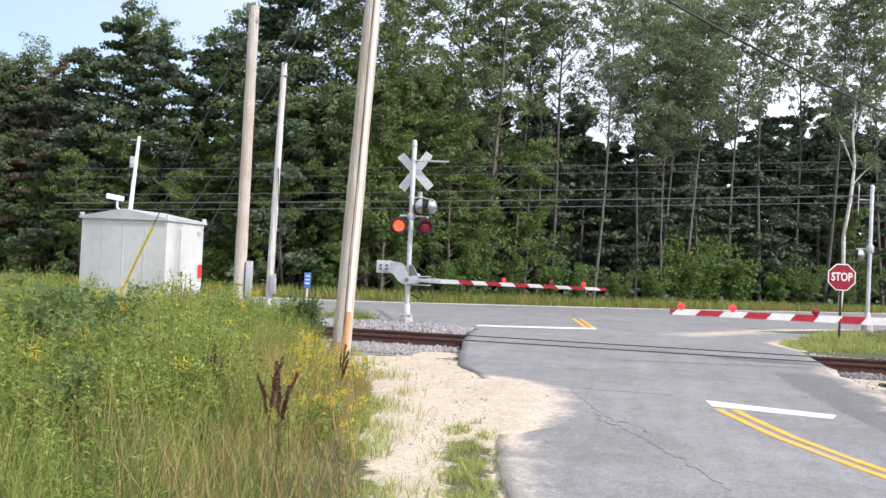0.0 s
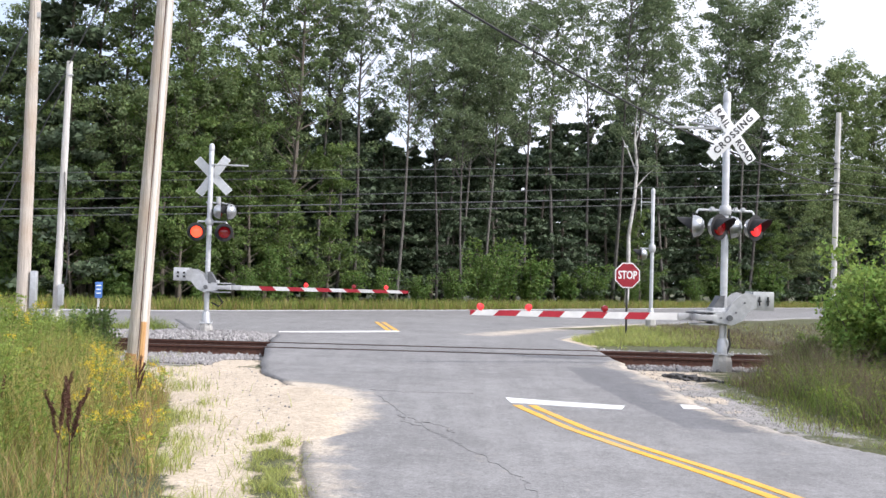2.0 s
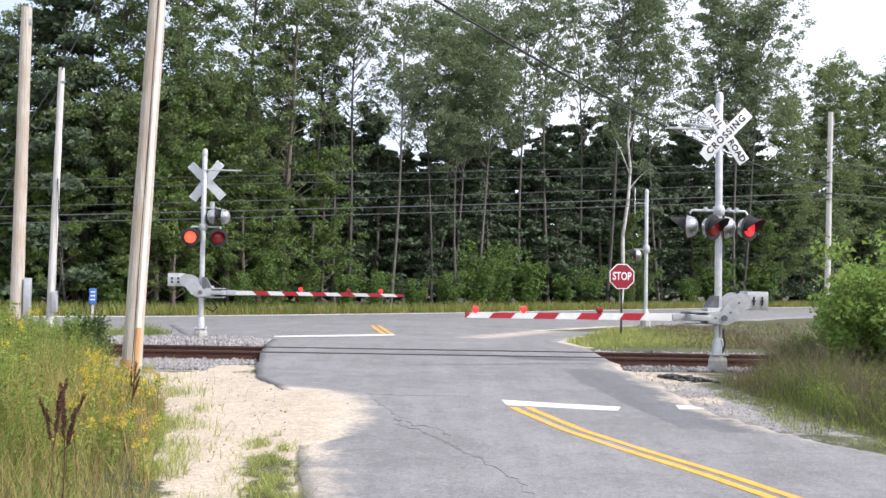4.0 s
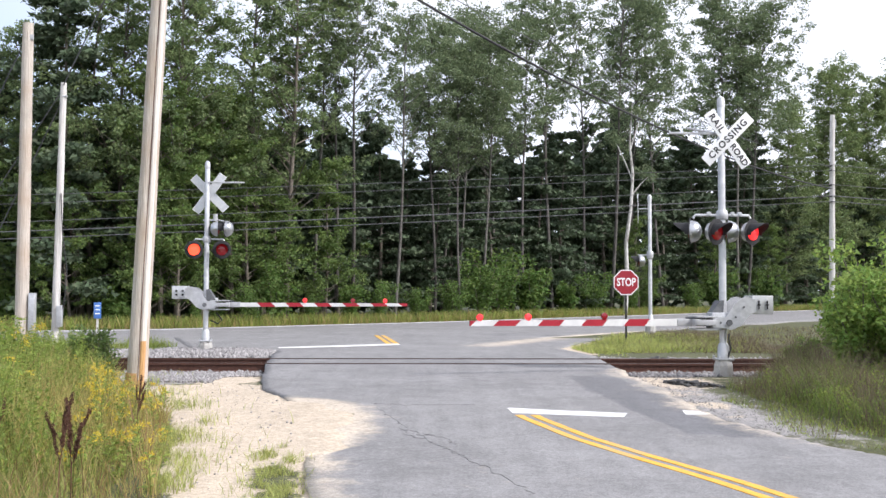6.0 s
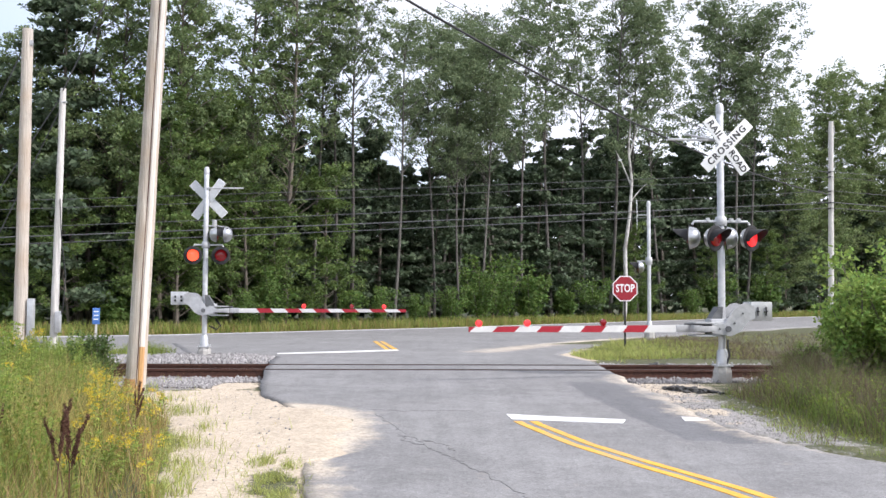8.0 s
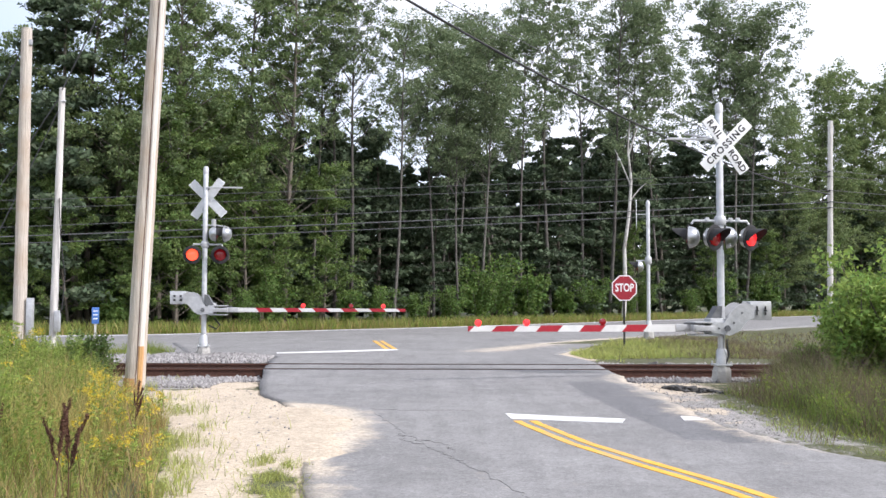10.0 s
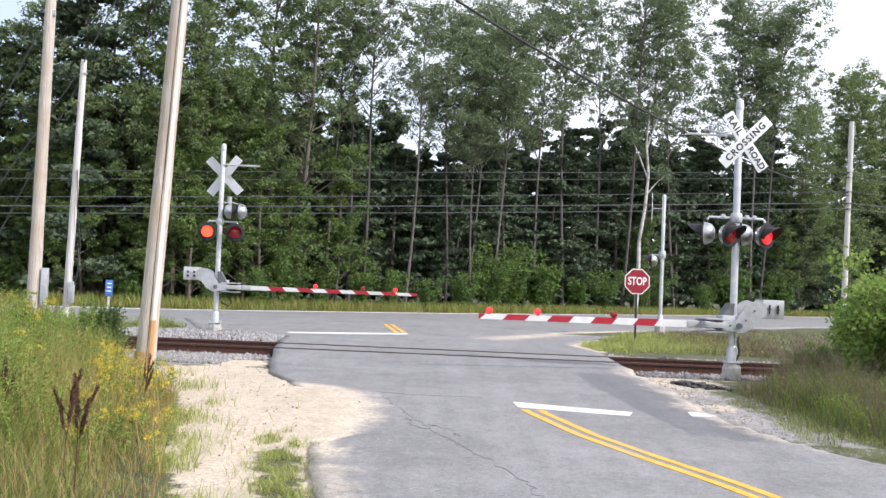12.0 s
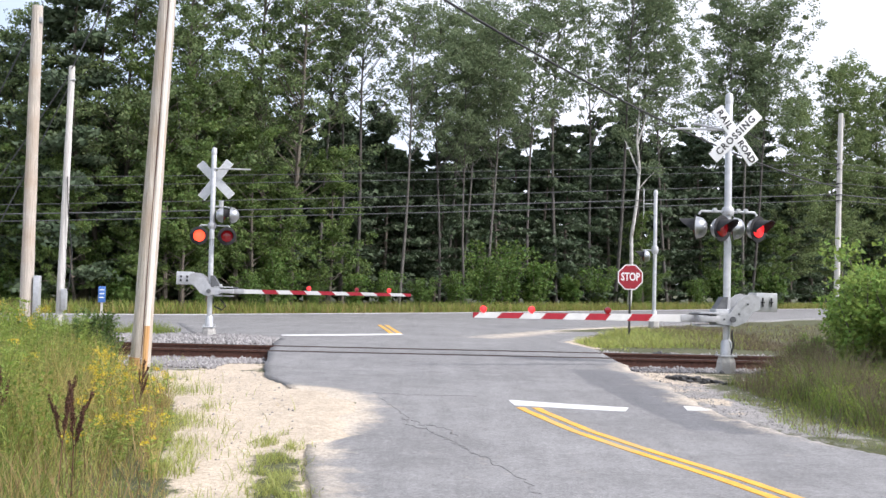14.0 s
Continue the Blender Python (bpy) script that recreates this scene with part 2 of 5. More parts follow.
M_WHITEBARK = mat("white_birch_bark", (0.42, 0.41, 0.38), (0.66, 0.65, 0.62), 5, 0.85, bump=0.3, stretch=(2, 2, 0.8), c3=(0.2, 0.18, 0.16), big=1.6)
M_BIRCH = mat("aspen_bark", (0.06, 0.055, 0.048), (0.17, 0.16, 0.145), 6, 0.9, bump=0.4, stretch=(2, 2, 0.7), c3=(0.07, 0.06, 0.05), big=2.0, per="object", vary=0.5)


def leaf_mat(name, c1, c2, vary=0.35, trans=0.42):
    return mat(name, c1, c2, 1.2, 0.72, per="island", vary=vary, trans=trans)


M_ASPEN = leaf_mat("aspen_leaf", (0.11, 0.155, 0.075), (0.195, 0.25, 0.13))
M_OAK = leaf_mat("broadleaf", (0.106, 0.16, 0.062), (0.19, 0.25, 0.10))
M_YOUNG = leaf_mat("young_tree_leaf", (0.115, 0.165, 0.06), (0.205, 0.265, 0.105))
M_MAPLE = leaf_mat("maple_leaf", (0.085, 0.145, 0.036), (0.16, 0.23, 0.062))
M_PINE = leaf_mat("pine_needle", (0.042, 0.07, 0.036), (0.085, 0.122, 0.06), 0.35, 0.2)
M_PINE_RED = leaf_mat("browned_needle", (0.13, 0.10, 0.07), (0.22, 0.165, 0.12), 0.4, 0.3)
M_BUSH = leaf_mat("sapling_leaf", (0.075, 0.14, 0.03), (0.15, 0.24, 0.055), 0.4)
M_SHRUB = leaf_mat("shrub_leaf_bright", (0.15, 0.25, 0.05), (0.29, 0.40, 0.10), 0.4, 0.5)
M_DARKLEAF = leaf_mat("weed_leaf", (0.15, 0.23, 0.04), (0.29, 0.365, 0.075), 0.4, 0.5)
M_GRASS = leaf_mat("green_grass", (0.17, 0.235, 0.045), (0.31, 0.375, 0.09), 0.45, 0.5)
M_STRAW = leaf_mat("dry_grass", (0.32, 0.25, 0.09), (0.48, 0.38, 0.16), 0.35)
M_GOLD = leaf_mat("goldenrod_flower", (0.62, 0.46, 0.035), (0.80, 0.62, 0.07), 0.2)
M_BROWNGRASS = leaf_mat("purple_brown_grass", (0.105, 0.08, 0.052), (0.185, 0.145, 0.095), 0.35)
M_LIME = leaf_mat("yellow_green_grass", (0.27, 0.31, 0.075), (0.42, 0.45, 0.15), 0.35, 0.5)
M_DEEP = leaf_mat("deep_green_grass", (0.11, 0.165, 0.035), (0.21, 0.275, 0.065), 0.4, 0.5)
M_FORB = leaf_mat("narrow_weed_leaf", (0.20, 0.28, 0.055), (0.36, 0.44, 0.11), 0.4, 0.5)
M_DEADSTEM = leaf_mat("brown_dead_stem", (0.19, 0.115, 0.05), (0.33, 0.22, 0.10), 0.35, 0.2)
M_DOCK = leaf_mat("dock_seed", (0.075, 0.034, 0.02), (0.16, 0.072, 0.042), 0.4, 0.15)

# ---- building helpers ----
class Build:
    """Collects vertices and faces of one mesh."""

    def __init__(self):
        self.v, self.f = [], []

    def add(self, vs, fs, m=None):
        k = len(self.v)
        self.v += [tuple(m @ Vector(p)) for p in vs] if m else [tuple(p) for p in vs]
        self.f += [tuple(i + k for i in f) for f in fs]
        return self

    def box(self, c, s, m=None, bev=0.0):
        bm = bmesh.new()
        bmesh.ops.create_cube(bm, size=1.0)
        for v in bm.verts:
            v.co = Vector((c[0] + v.co.x * s[0], c[1] + v.co.y * s[1], c[2] + v.co.z * s[2]))
        if bev:
            bmesh.ops.bevel(bm, geom=bm.edges[:], offset=bev, segments=2, affect="EDGES", profile=0.6)
        bm.verts.index_update()
        self.add([v.co.copy() for v in bm.verts], [[v.index for v in f.verts] for f in bm.faces], m)
        bm.free()
        return self

    def tube(self, path, radii, n=10, m=None, cap=True):
        """A round tube along a list of points."""
        pts = [Vector(p) for p in path]
        if not hasattr(radii, "__len__"):
            radii = [radii] * len(pts)
        vs, fs, side = [], [], None
        for i, p in enumerate(pts):
            d = (pts[min(i + 1, len(pts) - 1)] - pts[max(i - 1, 0)]).normalized()
            if side is None:
                side = d.orthogonal().normalized()
            side = (side - d * side.dot(d)).normalized()
            up = d.cross(side)
            for k in range(n):
                a = 2 * math.pi * k / n
                vs.append(p + radii[i] * (math.cos(a) * side + math.sin(a) * up))
        for i in range(len(pts) - 1):
            for k in range(n):
                fs.append((i * n + k, i * n + (k + 1) % n, (i + 1) * n + (k + 1) % n, (i + 1) * n + k))
        if cap:
            fs.append(tuple(reversed(range(n))))
            fs.append(tuple(range((len(pts) - 1) * n, len(pts) * n)))
        return self.add(vs, fs, m)

    def lathe(self, prof, n=20, m=None):
        """Turns (radius, z) pairs round the z axis."""
        vs = [(r * math.cos(2 * math.pi * k / n), r * math.sin(2 * math.pi * k / n), z) for r, z in prof for k in range(n)]
        fs = [(i * n + k, i * n + (k + 1) % n, (i + 1) * n + (k + 1) % n, (i + 1) * n + k) for i in range(len(prof) - 1) for k in range(n)]
        fs += [tuple(reversed(range(n))), tuple(range((len(prof) - 1) * n, len(prof) * n))]
        return self.add(vs, fs, m)

    def prism(self, poly, depth, m=None):
        """A flat outline in x, z, thickened along y by depth, centred."""
        n = len(poly)
        vs = [(x, -depth / 2, z) for x, z in poly] + [(x, depth / 2, z) for x, z in poly]
        fs = [tuple(range(n)), tuple(reversed(range(n, 2 * n)))] + [(i, i + n, (i + 1) % n + n, (i + 1) % n) for i in range(n)]
        return self.add(vs, fs, m)

    def mesh(self, name, material, smooth=True):
        me = bpy.data.meshes.new(name)
        me.from_pydata(self.v, [], self.f)
        me.materials.append(material)
        if smooth:
            me.polygons.foreach_set("use_smooth", [True] * len(me.polygons))
            me.set_sharp_from_angle(angle=radians(38))
        me.update()
        return me


def part(name, build, material, parent=None, label="", m=None, smooth=True):
    """Links a build as one mesh object, under a thing or a part if one is given."""
    ob = new(name, build.mesh(name, material, smooth))
    if parent is not None:
        ob.parent = parent
    if m is not None:
        ob.matrix_basis = m
    if label:
        ob["label"] = label
    return ob


def thing(name, m, label, category, group="", kind=""):
    e = new(name)
    e.empty_display_size = 0.2
    e.matrix_basis = m
    return tagged(e, label, category, group, kind)


def array_mesh(name, verts, faces_flat, per_face, material):
    """A large mesh from numpy arrays: verts (n, 3), faces all with per_face corners."""
    me = bpy.data.meshes.new(name)
    nv, nf = len(verts), len(faces_flat) // per_face
    me.vertices.add(nv)
    me.vertices.foreach_set("co", np.asarray(verts, np.float32).ravel())
    me.loops.add(nf * per_face)
    me.loops.foreach_set("vertex_index", np.asarray(faces_flat, np.int32).ravel())
    me.polygons.add(nf)
    me.polygons.foreach_set("loop_start", np.arange(nf, dtype=np.int32) * per_face)
    me.materials.append(material)
    me.update(calc_edges=True)
    me.validate()
    return me


# ---- lie of the land ----
TRACK_Y, GAUGE, TRACK_SLOPE = 20.0, 1.50, 0.0
LEFT_EDGE = ([-12, 4, 7.5, 9.2, 14.0, 14.9, 15.6, 19.4, 22.5, 25.5, 27.0, 28.0, 34.0], [3.1, -0.25, -0.90, -1.22, -2.0, -2.35, -2.75, -3.35, -3.75, -4.1, -5.2, -7.0, -9.0])
RIGHT_EDGE = ([-12, 4, 9.0, 10.1, 11.0, 12.5, 15.0, 19.1, 23.0, 25.5, 27.3, 29.0, 34.0], [10.6, 6.4, 4.95, 4.45, 4.0, 3.55, 3.5, 3.4, 3.55, 3.4, 3.3, 3.9, 6.0])


FAR_EDGE = ([-60, -30, -12, 0, 20.8, 34, 80, 160], [30, 34.5, 42.2, 53.7, 78.4, 92, 140, 225])
NEAR_EDGE = ([-60, -30, -12, -7.5, -2, 2, 6.0, 11.7, 34, 80, 160], [23, 24, 26.5, 27.6, 29.5, 32, 37.7, 45.2, 74, 122, 207])


def road_z(y):
    return np.interp(y, [-30, 4, 10, 18.8, 22.5, 28, 36, 60], [-0.27, -0.25, -0.20, 0.0, 0.0, -0.10, -0.12, -0.12])


def left_edge(y):
    return np.interp(y, *LEFT_EDGE)


def right_edge(y):
    return np.interp(y, *RIGHT_EDGE)


def smooth01(v, a, b):
    t = np.clip((v - a) / (b - a), 0, 1)
    return t * t * (3 - 2 * t)


def land_z(x, y):
    """Height of the ground beside the road."""
    x, y = np.asarray(x, float), np.asarray(y, float)
    z = road_z(y) - 0.035 + 0.018 * smooth01(y, 9.5, 10.5) * (1 - smooth01(y, 14.0, 14.6)) - 0.15 * np.exp(-(((y - TRACK_Y - 0.72) / 2.6) ** 4))
    z = z + 0.008 * np.sin(1.3 * x + 0.7 * y) * np.sin(0.9 * y - 0.4 * x) * np.exp(-((x - 1) / 60) ** 2)
    spill = smooth01(y, 8.6, 10.2) * (1 - smooth01(y, 13.7, 14.4))
    wob = 0.10 * np.sin(3.1 * y) + 0.06 * np.sin(7.3 * y + 1.0)
    reach = np.clip(0.10 + 0.42 * np.exp(-(((y - 12.4) / 1.5) ** 2)) + wob, 0.04, 0.8) * spill
    z = z + 0.030 * spill * smooth01(x, left_edge(y) - 0.5, left_edge(y) - 0.1)
    inside = smooth01(x, left_edge(y) + 0.04 + reach, left_edge(y) + 0.25 + reach + 0.5 * spill) * (1 - smooth01(x, right_edge(y) - 0.25, right_edge(y) - 0.04)) * (1 - smooth01(y, 33, 34))
    ne, fe = np.interp(x, *NEAR_EDGE), np.interp(x, *FAR_EDGE)
    inside = np.maximum(inside, smooth01(y, ne + 0.1, ne + 0.6) * (1 - smooth01(y, fe - 0.6, fe - 0.1)))
    z = z - 0.12 * inside
    z = z + 0.22 * np.exp(-(((x - 7.6) / 2.6) ** 2) - ((y - 30.5) / 3.2) ** 2)
    z = z + 0.25 * np.exp(-(((x - 8.2) / 2.2) ** 2) - ((y - 14.5) / 2.6) ** 2)
    return z


def grid_sheet(name, xs, ys, zf, material, masks=None):
    X, Y = np.meshgrid(xs, ys)
    V = np.stack([X.ravel(), Y.ravel(), zf(X, Y).ravel()], 1)
    nx, ny = len(xs), len(ys)
    a = (np.arange(ny - 1)[:, None] * nx + np.arange(nx - 1)[None]).ravel()
    F = np.stack([a, a + 1, a + nx + 1, a + nx], 1).ravel()
    me = array_mesh(name, V, F, 4, material)
    for key, fn in (masks or {}).items():
        at = me.attributes.new(key, "FLOAT", "POINT")
        at.data.foreach_set("value", np.asarray(fn(X, Y), np.float32).ravel())
    me.polygons.foreach_set("use_smooth", [True] * len(me.polygons))
    return new(name, me)


def weed_line(y):
    """Where the tall growth ends and the sandy shoulder begins."""
    return np.interp(y, [2, 7.4, 9.7, 11.5, 12.5, 13.8, 15, 16.6, 18, 19.5], [-1.3, -2.0, -2.75, -3.05, -3.4, -4.0, -4.75, -5.35, -5.8, -6.4])


def sand_mask(X, Y):
    m = smooth01(X, weed_line(Y) - 0.2, weed_line(Y) + 0.35) * (1 - smooth01(X, left_edge(Y) + 0.5, left_edge(Y) + 1.0))
    m = m * (1 - smooth01(Y, 15.6, 16.8)) * smooth01(Y, 3, 5)
    tuft = np.exp(-(((X - (left_edge(Y) - 0.28)) / 0.24) ** 2)) * (1 - smooth01(Y, 9.2, 10.4))
    r = (0.40 + 0.30 * np.sin(3.3 * Y) * np.sin(1.4 * Y + 1.0)) * np.exp(-(((X - right_edge(Y) - 0.2) / 0.36) ** 2)) * smooth01(Y, 11.2, 13) * (1 - smooth01(Y, 18.5, 20))
    pad = 0.75 * np.exp(-(((X - 4.2) / 0.9) ** 2) - ((Y - 17.2) / 1.6) ** 2)
    rim = np.exp(-(((X - right_edge(Y) - 0.15) / 0.35) ** 2)) * smooth01(Y, 23.5, 24.5) * (1 - smooth01(Y, 30, 31))
    lp = np.exp(-(((X + 3.55) / 0.55) ** 2) - ((Y - 17.4) / 1.8) ** 2)
    return np.clip(m - 0.9 * tuft + r + pad + rim + lp, 0, 1.15)


def gravel_mask(X, Y):
    d = np.abs(Y - TRACK_Y - 0.72)
    g = 1 - smooth01(d, 2.0, 3.2)
    far_l = smooth01(Y, 21, 22) * (1 - smooth01(Y, 26.6, 27.4)) * (1 - smooth01(X, -3, -2.5)) * smooth01(X, -12, -9)
    shoulder = 0.72 * (1 - smooth01(X, right_edge(Y) + 0.5, right_edge(Y) + 1.1)) * smooth01(X, right_edge(Y) - 0.3, right_edge(Y)) * (1 - smooth01(Y, 19, 20)) * smooth01(Y, 9, 12)
    bank = (1 - smooth01(X, -4.2, -3.7)) * smooth01(X, -8.0, -6.5) * smooth01(Y, 16.0, 16.9) * (1 - smooth01(Y, 20, 21))
    return np.maximum.reduce([g, far_l, shoulder, bank])


def steps(lo, hi, step, out, grow=1.35):
    mid = list(np.arange(lo, hi + step / 2, step))
    up, dn, s = [], [], step
    while (up[-1] if up else hi) < out:
        s *= grow
        up.append((up[-1] if up else hi) + s)
        dn.append((dn[-1] if dn else lo) - s)
    return np.array(dn[::-1] + mid + up)


ground = grid_sheet("ground", steps(-11, 11, 0.16, 2500), steps(2, 38, 0.16, 2500), land_z, M_GROUND, {"sand": sand_mask, "gravel": gravel_mask})
tagged(ground, "sandy, weedy verge with ballast along the tracks", "ground", kind="structure")


def strip(name, rows, left, right, zf, material, cols=26, depth=0.22, masks=None):
    """A paved slab between two edges, with a dropped side on each."""
    rows = np.asarray(rows, float)
    u = np.linspace(0, 1, cols)
    L, R = np.asarray(left, float), np.asarray(right, float)   # (n, 2) points
    P = L[:, None, :] * (1 - u[None, :, None]) + R[:, None, :] * u[None, :, None]
    Z = zf(P[..., 0], P[..., 1])
    V = np.concatenate([P, Z[..., None]], 2)
    lowl, lowr = V[:, :1].copy(), V[:, -1:].copy()
    lowl[..., 2] -= depth; lowr[..., 2] -= depth
    V = np.concatenate([lowl, V, lowr], 1)
    nx, ny = V.shape[1], V.shape[0]
    a = (np.arange(ny - 1)[:, None] * nx + np.arange(nx - 1)[None]).ravel()
    F = np.stack([a, a + 1, a + nx + 1, a + nx], 1).ravel()
    me = array_mesh(name, V.reshape(-1, 3), F, 4, material)
    for key, fn in (masks or {}).items():
        at = me.attributes.new(key, "FLOAT", "POINT")
        at.data.foreach_set("value", np.asarray(fn(V[..., 0], V[..., 1]), np.float32).ravel())
    return new(name, me)


def streak(X, Y, line, width):
    """Falls off sideways from a line of points (x by y)."""
    ly, lx = zip(*line)
    return np.exp(-(((X - np.interp(Y, ly, lx)) / width) ** 2)) * smooth01(Y, ly[0] - 1.0, ly[0] + 0.6) * (1 - smooth01(Y, ly[-1] - 1.0, ly[-1] + 1.5))


TURN_LINE = ((28.6, 1.3), (30.5, 2.15), (33.0, 3.4), (37.0, 5.75), (41.0, 9.0))


def dust_mask(X, Y):
    e = X - left_edge(Y)
    w = 0.42 + 0.62 * np.exp(-(((Y - 12.6) / 1.3) ** 2)) + 0.14 * np.sin(2.3 * Y + 1.0) + 0.06 * np.sin(6.1 * Y)
    a = 1.1 * (1 - smooth01(e, 0.35 * w, 1.5 * w)) * smooth01(Y, 8.2, 10.4) * (1 - smooth01(Y, 14.0, 14.9))
    b = 0.46 * (1 - smooth01(e, 0.0, 0.6)) * (1 - smooth01(Y, 10, 14))
    c = (0.52 + 0.18 * np.sin(3.3 * Y + 0.5) * np.sin(1.9 * Y)) * (1 - smooth01(right_edge(Y) - X, 0.0, 0.55 + 0.2 * np.sin(2.9 * Y))) * (1 - smooth01(Y, 18.5, 19.5)) * smooth01(Y, 9.5, 12)
    d = 0.60 * streak(X, Y, TURN_LINE, 0.75)
    return np.maximum.reduce([a, b, c, d]) + 0.08


def fresh_mask(X, Y):
    """Newer asphalt by the crossing and in a patch along the verge."""
    a = smooth01(Y, 14.3, 15.2) * (1 - smooth01(Y, 24, 26)) * 0.40
    xl = np.interp(Y, [11.0, 11.4, 13.2, 17.2], [3.55, 2.82, 2.54, 2.23])
    xr = np.interp(Y, [11.0, 13.2, 17.2], [3.78, 3.40, 3.0])
    b = 0.95 * smooth01(X, xl - 0.08, xl + 0.10) * (1 - smooth01(X, xr - 0.05, xr + 0.15)) * smooth01(Y, 10.9, 11.2) * (1 - smooth01(Y, 16.5, 18.5))
    return np.maximum(a, b)


_ry = np.unique(np.concatenate([np.arange(-12, 4, 1.0), np.arange(4, 34.01, 0.2)]))
_jl = np.array([0.02 * math.sin(2.1 * y) + 0.015 * math.sin(7.7 * y + 1) for y in _ry])
_jr = np.array([0.05 * math.sin(1.9 * y) + 0.04 * math.sin(4.3 * y + 1) + 0.03 * math.sin(9.1 * y) for y in _ry]) * smooth01(_ry, 6, 10) * (1 - smooth01(_ry, 18, 19))
road = strip("road", _ry, np.stack([left_edge(_ry) + _jl, _ry], 1), np.stack([right_edge(_ry) - _jr, _ry], 1), lambda x, y: road_z(y), M_ASPHALT, 44, 0.24, {"dust": dust_mask, "fresh": fresh_mask})
tagged(road, "worn grey asphalt road over a level crossing", "road", kind="structure")
_fx = np.unique(np.concatenate([np.linspace(-60, 160, 160), np.arange(-8, 14, 0.25)]))
cross_road = strip("cross_road", _fx, np.stack([_fx, np.interp(_fx, *FAR_EDGE)], 1), np.stack([_fx, np.interp(_fx, *NEAR_EDGE)], 1), lambda x, y: road_z(y) - 0.006, M_ASPHALT, 48, 0.2, {"dust": lambda x, y: 0.05 + 0.60 * streak(x, y, TURN_LINE, 0.9), "fresh": lambda x, y: 0 * x})
tagged(cross_road, "grey asphalt highway beyond the tracks", "road", kind="structure")


def paint(name, pts_l, pts_r, material, label, lift=0.006):
    """A painted band between two lines of points, a few millimetres thick."""
    b = Build()
    n = len(pts_l)
    zz = lambda p: float(road_z(p[1])) + lift
    vs = [(p[0], p[1], zz(p)) for p in pts_l] + [(p[0], p[1], zz(p)) for p in pts_r]
    vs += [(p[0], p[1], zz(p) - 0.02) for p in pts_l] + [(p[0], p[1], zz(p) - 0.02) for p in pts_r]
    fs = [(i, i + 1, n + i + 1, n + i) for i in range(n - 1)] + [(i, 2 * n + i, 2 * n + i + 1, i + 1) for i in range(n - 1)] + [(n + i, n + i + 1, 3 * n + i + 1, 3 * n + i) for i in range(n - 1)]
    b.add(vs, fs)
    ob = part(name, b, material, smooth=False)
    return tagged(ob, label, "road marking", kind="structure")


_cl = lambda y: np.interp(y, [-12, 4, 7.6, 8.8, 11.1, 12.7], [7.5, 4.05, 2.72, 2.33, 1.42, 0.98])
_yy = np.arange(-10, 12.76, 0.25)
for k, o in enumerate((0.0, 0.2)):
    paint("yellow_centre_line", [(_cl(y) + o, y) for y in _yy], [(_cl(y) + o + 0.105 + 0.006 * math.sin(9 * y), y) for y in _yy], M_YELLOW_LINE, "faded yellow centre line painted on asphalt")
paint("stop_line", [(0.93, 13.42), (1.6, 13.19), (2.45, 12.93)], [(0.97, 12.95), (1.6, 12.78), (2.35, 12.6)], M_WHITE_LINE, "white stop line cut off by a patch of asphalt")
paint("stop_line_scrap", [(3.22, 13.18), (3.42, 13.12)], [(3.18, 12.82), (3.47, 12.86)], M_WHITE_LINE, "scrap of white stop line at the verge")
paint("far_stop_line", [(-4.4, 27.6), (-1.2, 29.9)], [(-4.3, 27.0), (-1.1, 29.3)], M_WHITE_LINE, "white stop line beyond the tracks", 0.008)
for k in (0, 1):
    paint("far_yellow_line", [(-1.28 - 0.24 * k, 29.7), (-2.05 - 0.24 * k, 36.0)], [(-1.14 - 0.24 * k, 29.7), (-1.91 - 0.24 * k, 36.0)], M_YELLOW_LINE, "short yellow centre line by the junction", 0.008)
_ex = np.linspace(-55, 150, 90)
_fe = lambda x, o: float(np.interp(x, *FAR_EDGE)) - o
paint("edge_line", [(x, _fe(x, 0.9)) for x in _ex], [(x, _fe(x, 1.25)) for x in _ex], M_WHITE_LINE, "white edge line of the highway", 0.004)


def crack(points, width, seed):
    """A thin ragged crack filled with dark dirt."""
    rng = random.Random(seed)
    pts = []
    for (x0, y0), (x1, y1) in zip(points, points[1:]):
        for k in range(10):
            u = k / 10
            pts.append((x0 + (x1 - x0) * u + rng.gauss(0, 0.03), y0 + (y1 - y0) * u + rng.gauss(0, 0.03)))
    w = [width * (0.3 + rng.random()) for _ in pts]
    ob = paint("road_crack", [(x - a, y) for (x, y), a in zip(pts, w)], [(x + a, y) for (x, y), a in zip(pts, w)], M_CRACK, "dark crack in the worn asphalt", 0.004)
    return tagged(ob, category="crack")


crack([(-0.85, 13.7), (-0.55, 12.4), (-0.32, 11.6)], 0.004, 1)
crack([(-0.32, 11.6), (-0.10, 10.9), (0.16, 10.2), (0.34, 9.7)], 0.009, 4)
crack([(0.34, 9.7), (0.62, 8.8), (0.85, 7.6)], 0.004, 5)
crack([(-1.0, 13.9), (-0.2, 13.7), (0.6, 13.8)], 0.003, 2)
crack([(-0.42, 11.7), (-0.34, 11.25), (-0.12, 10.95)], 0.010, 3)
crack([(-0.16, 11.3), (0.10, 11.0), (0.18, 10.6)], 0.005, 6)

# ---- railway ----
RAIL_PROFILE = ((-0.036, 0.0), (0.036, 0.0), (0.036, -0.035), (0.010, -0.05), (0.010, -0.15), (0.07, -0.165), (0.07, -0.178), (-0.07, -0.178), (-0.07, -0.165), (-0.010, -0.15), (-0.010, -0.05), (-0.036, -0.035))


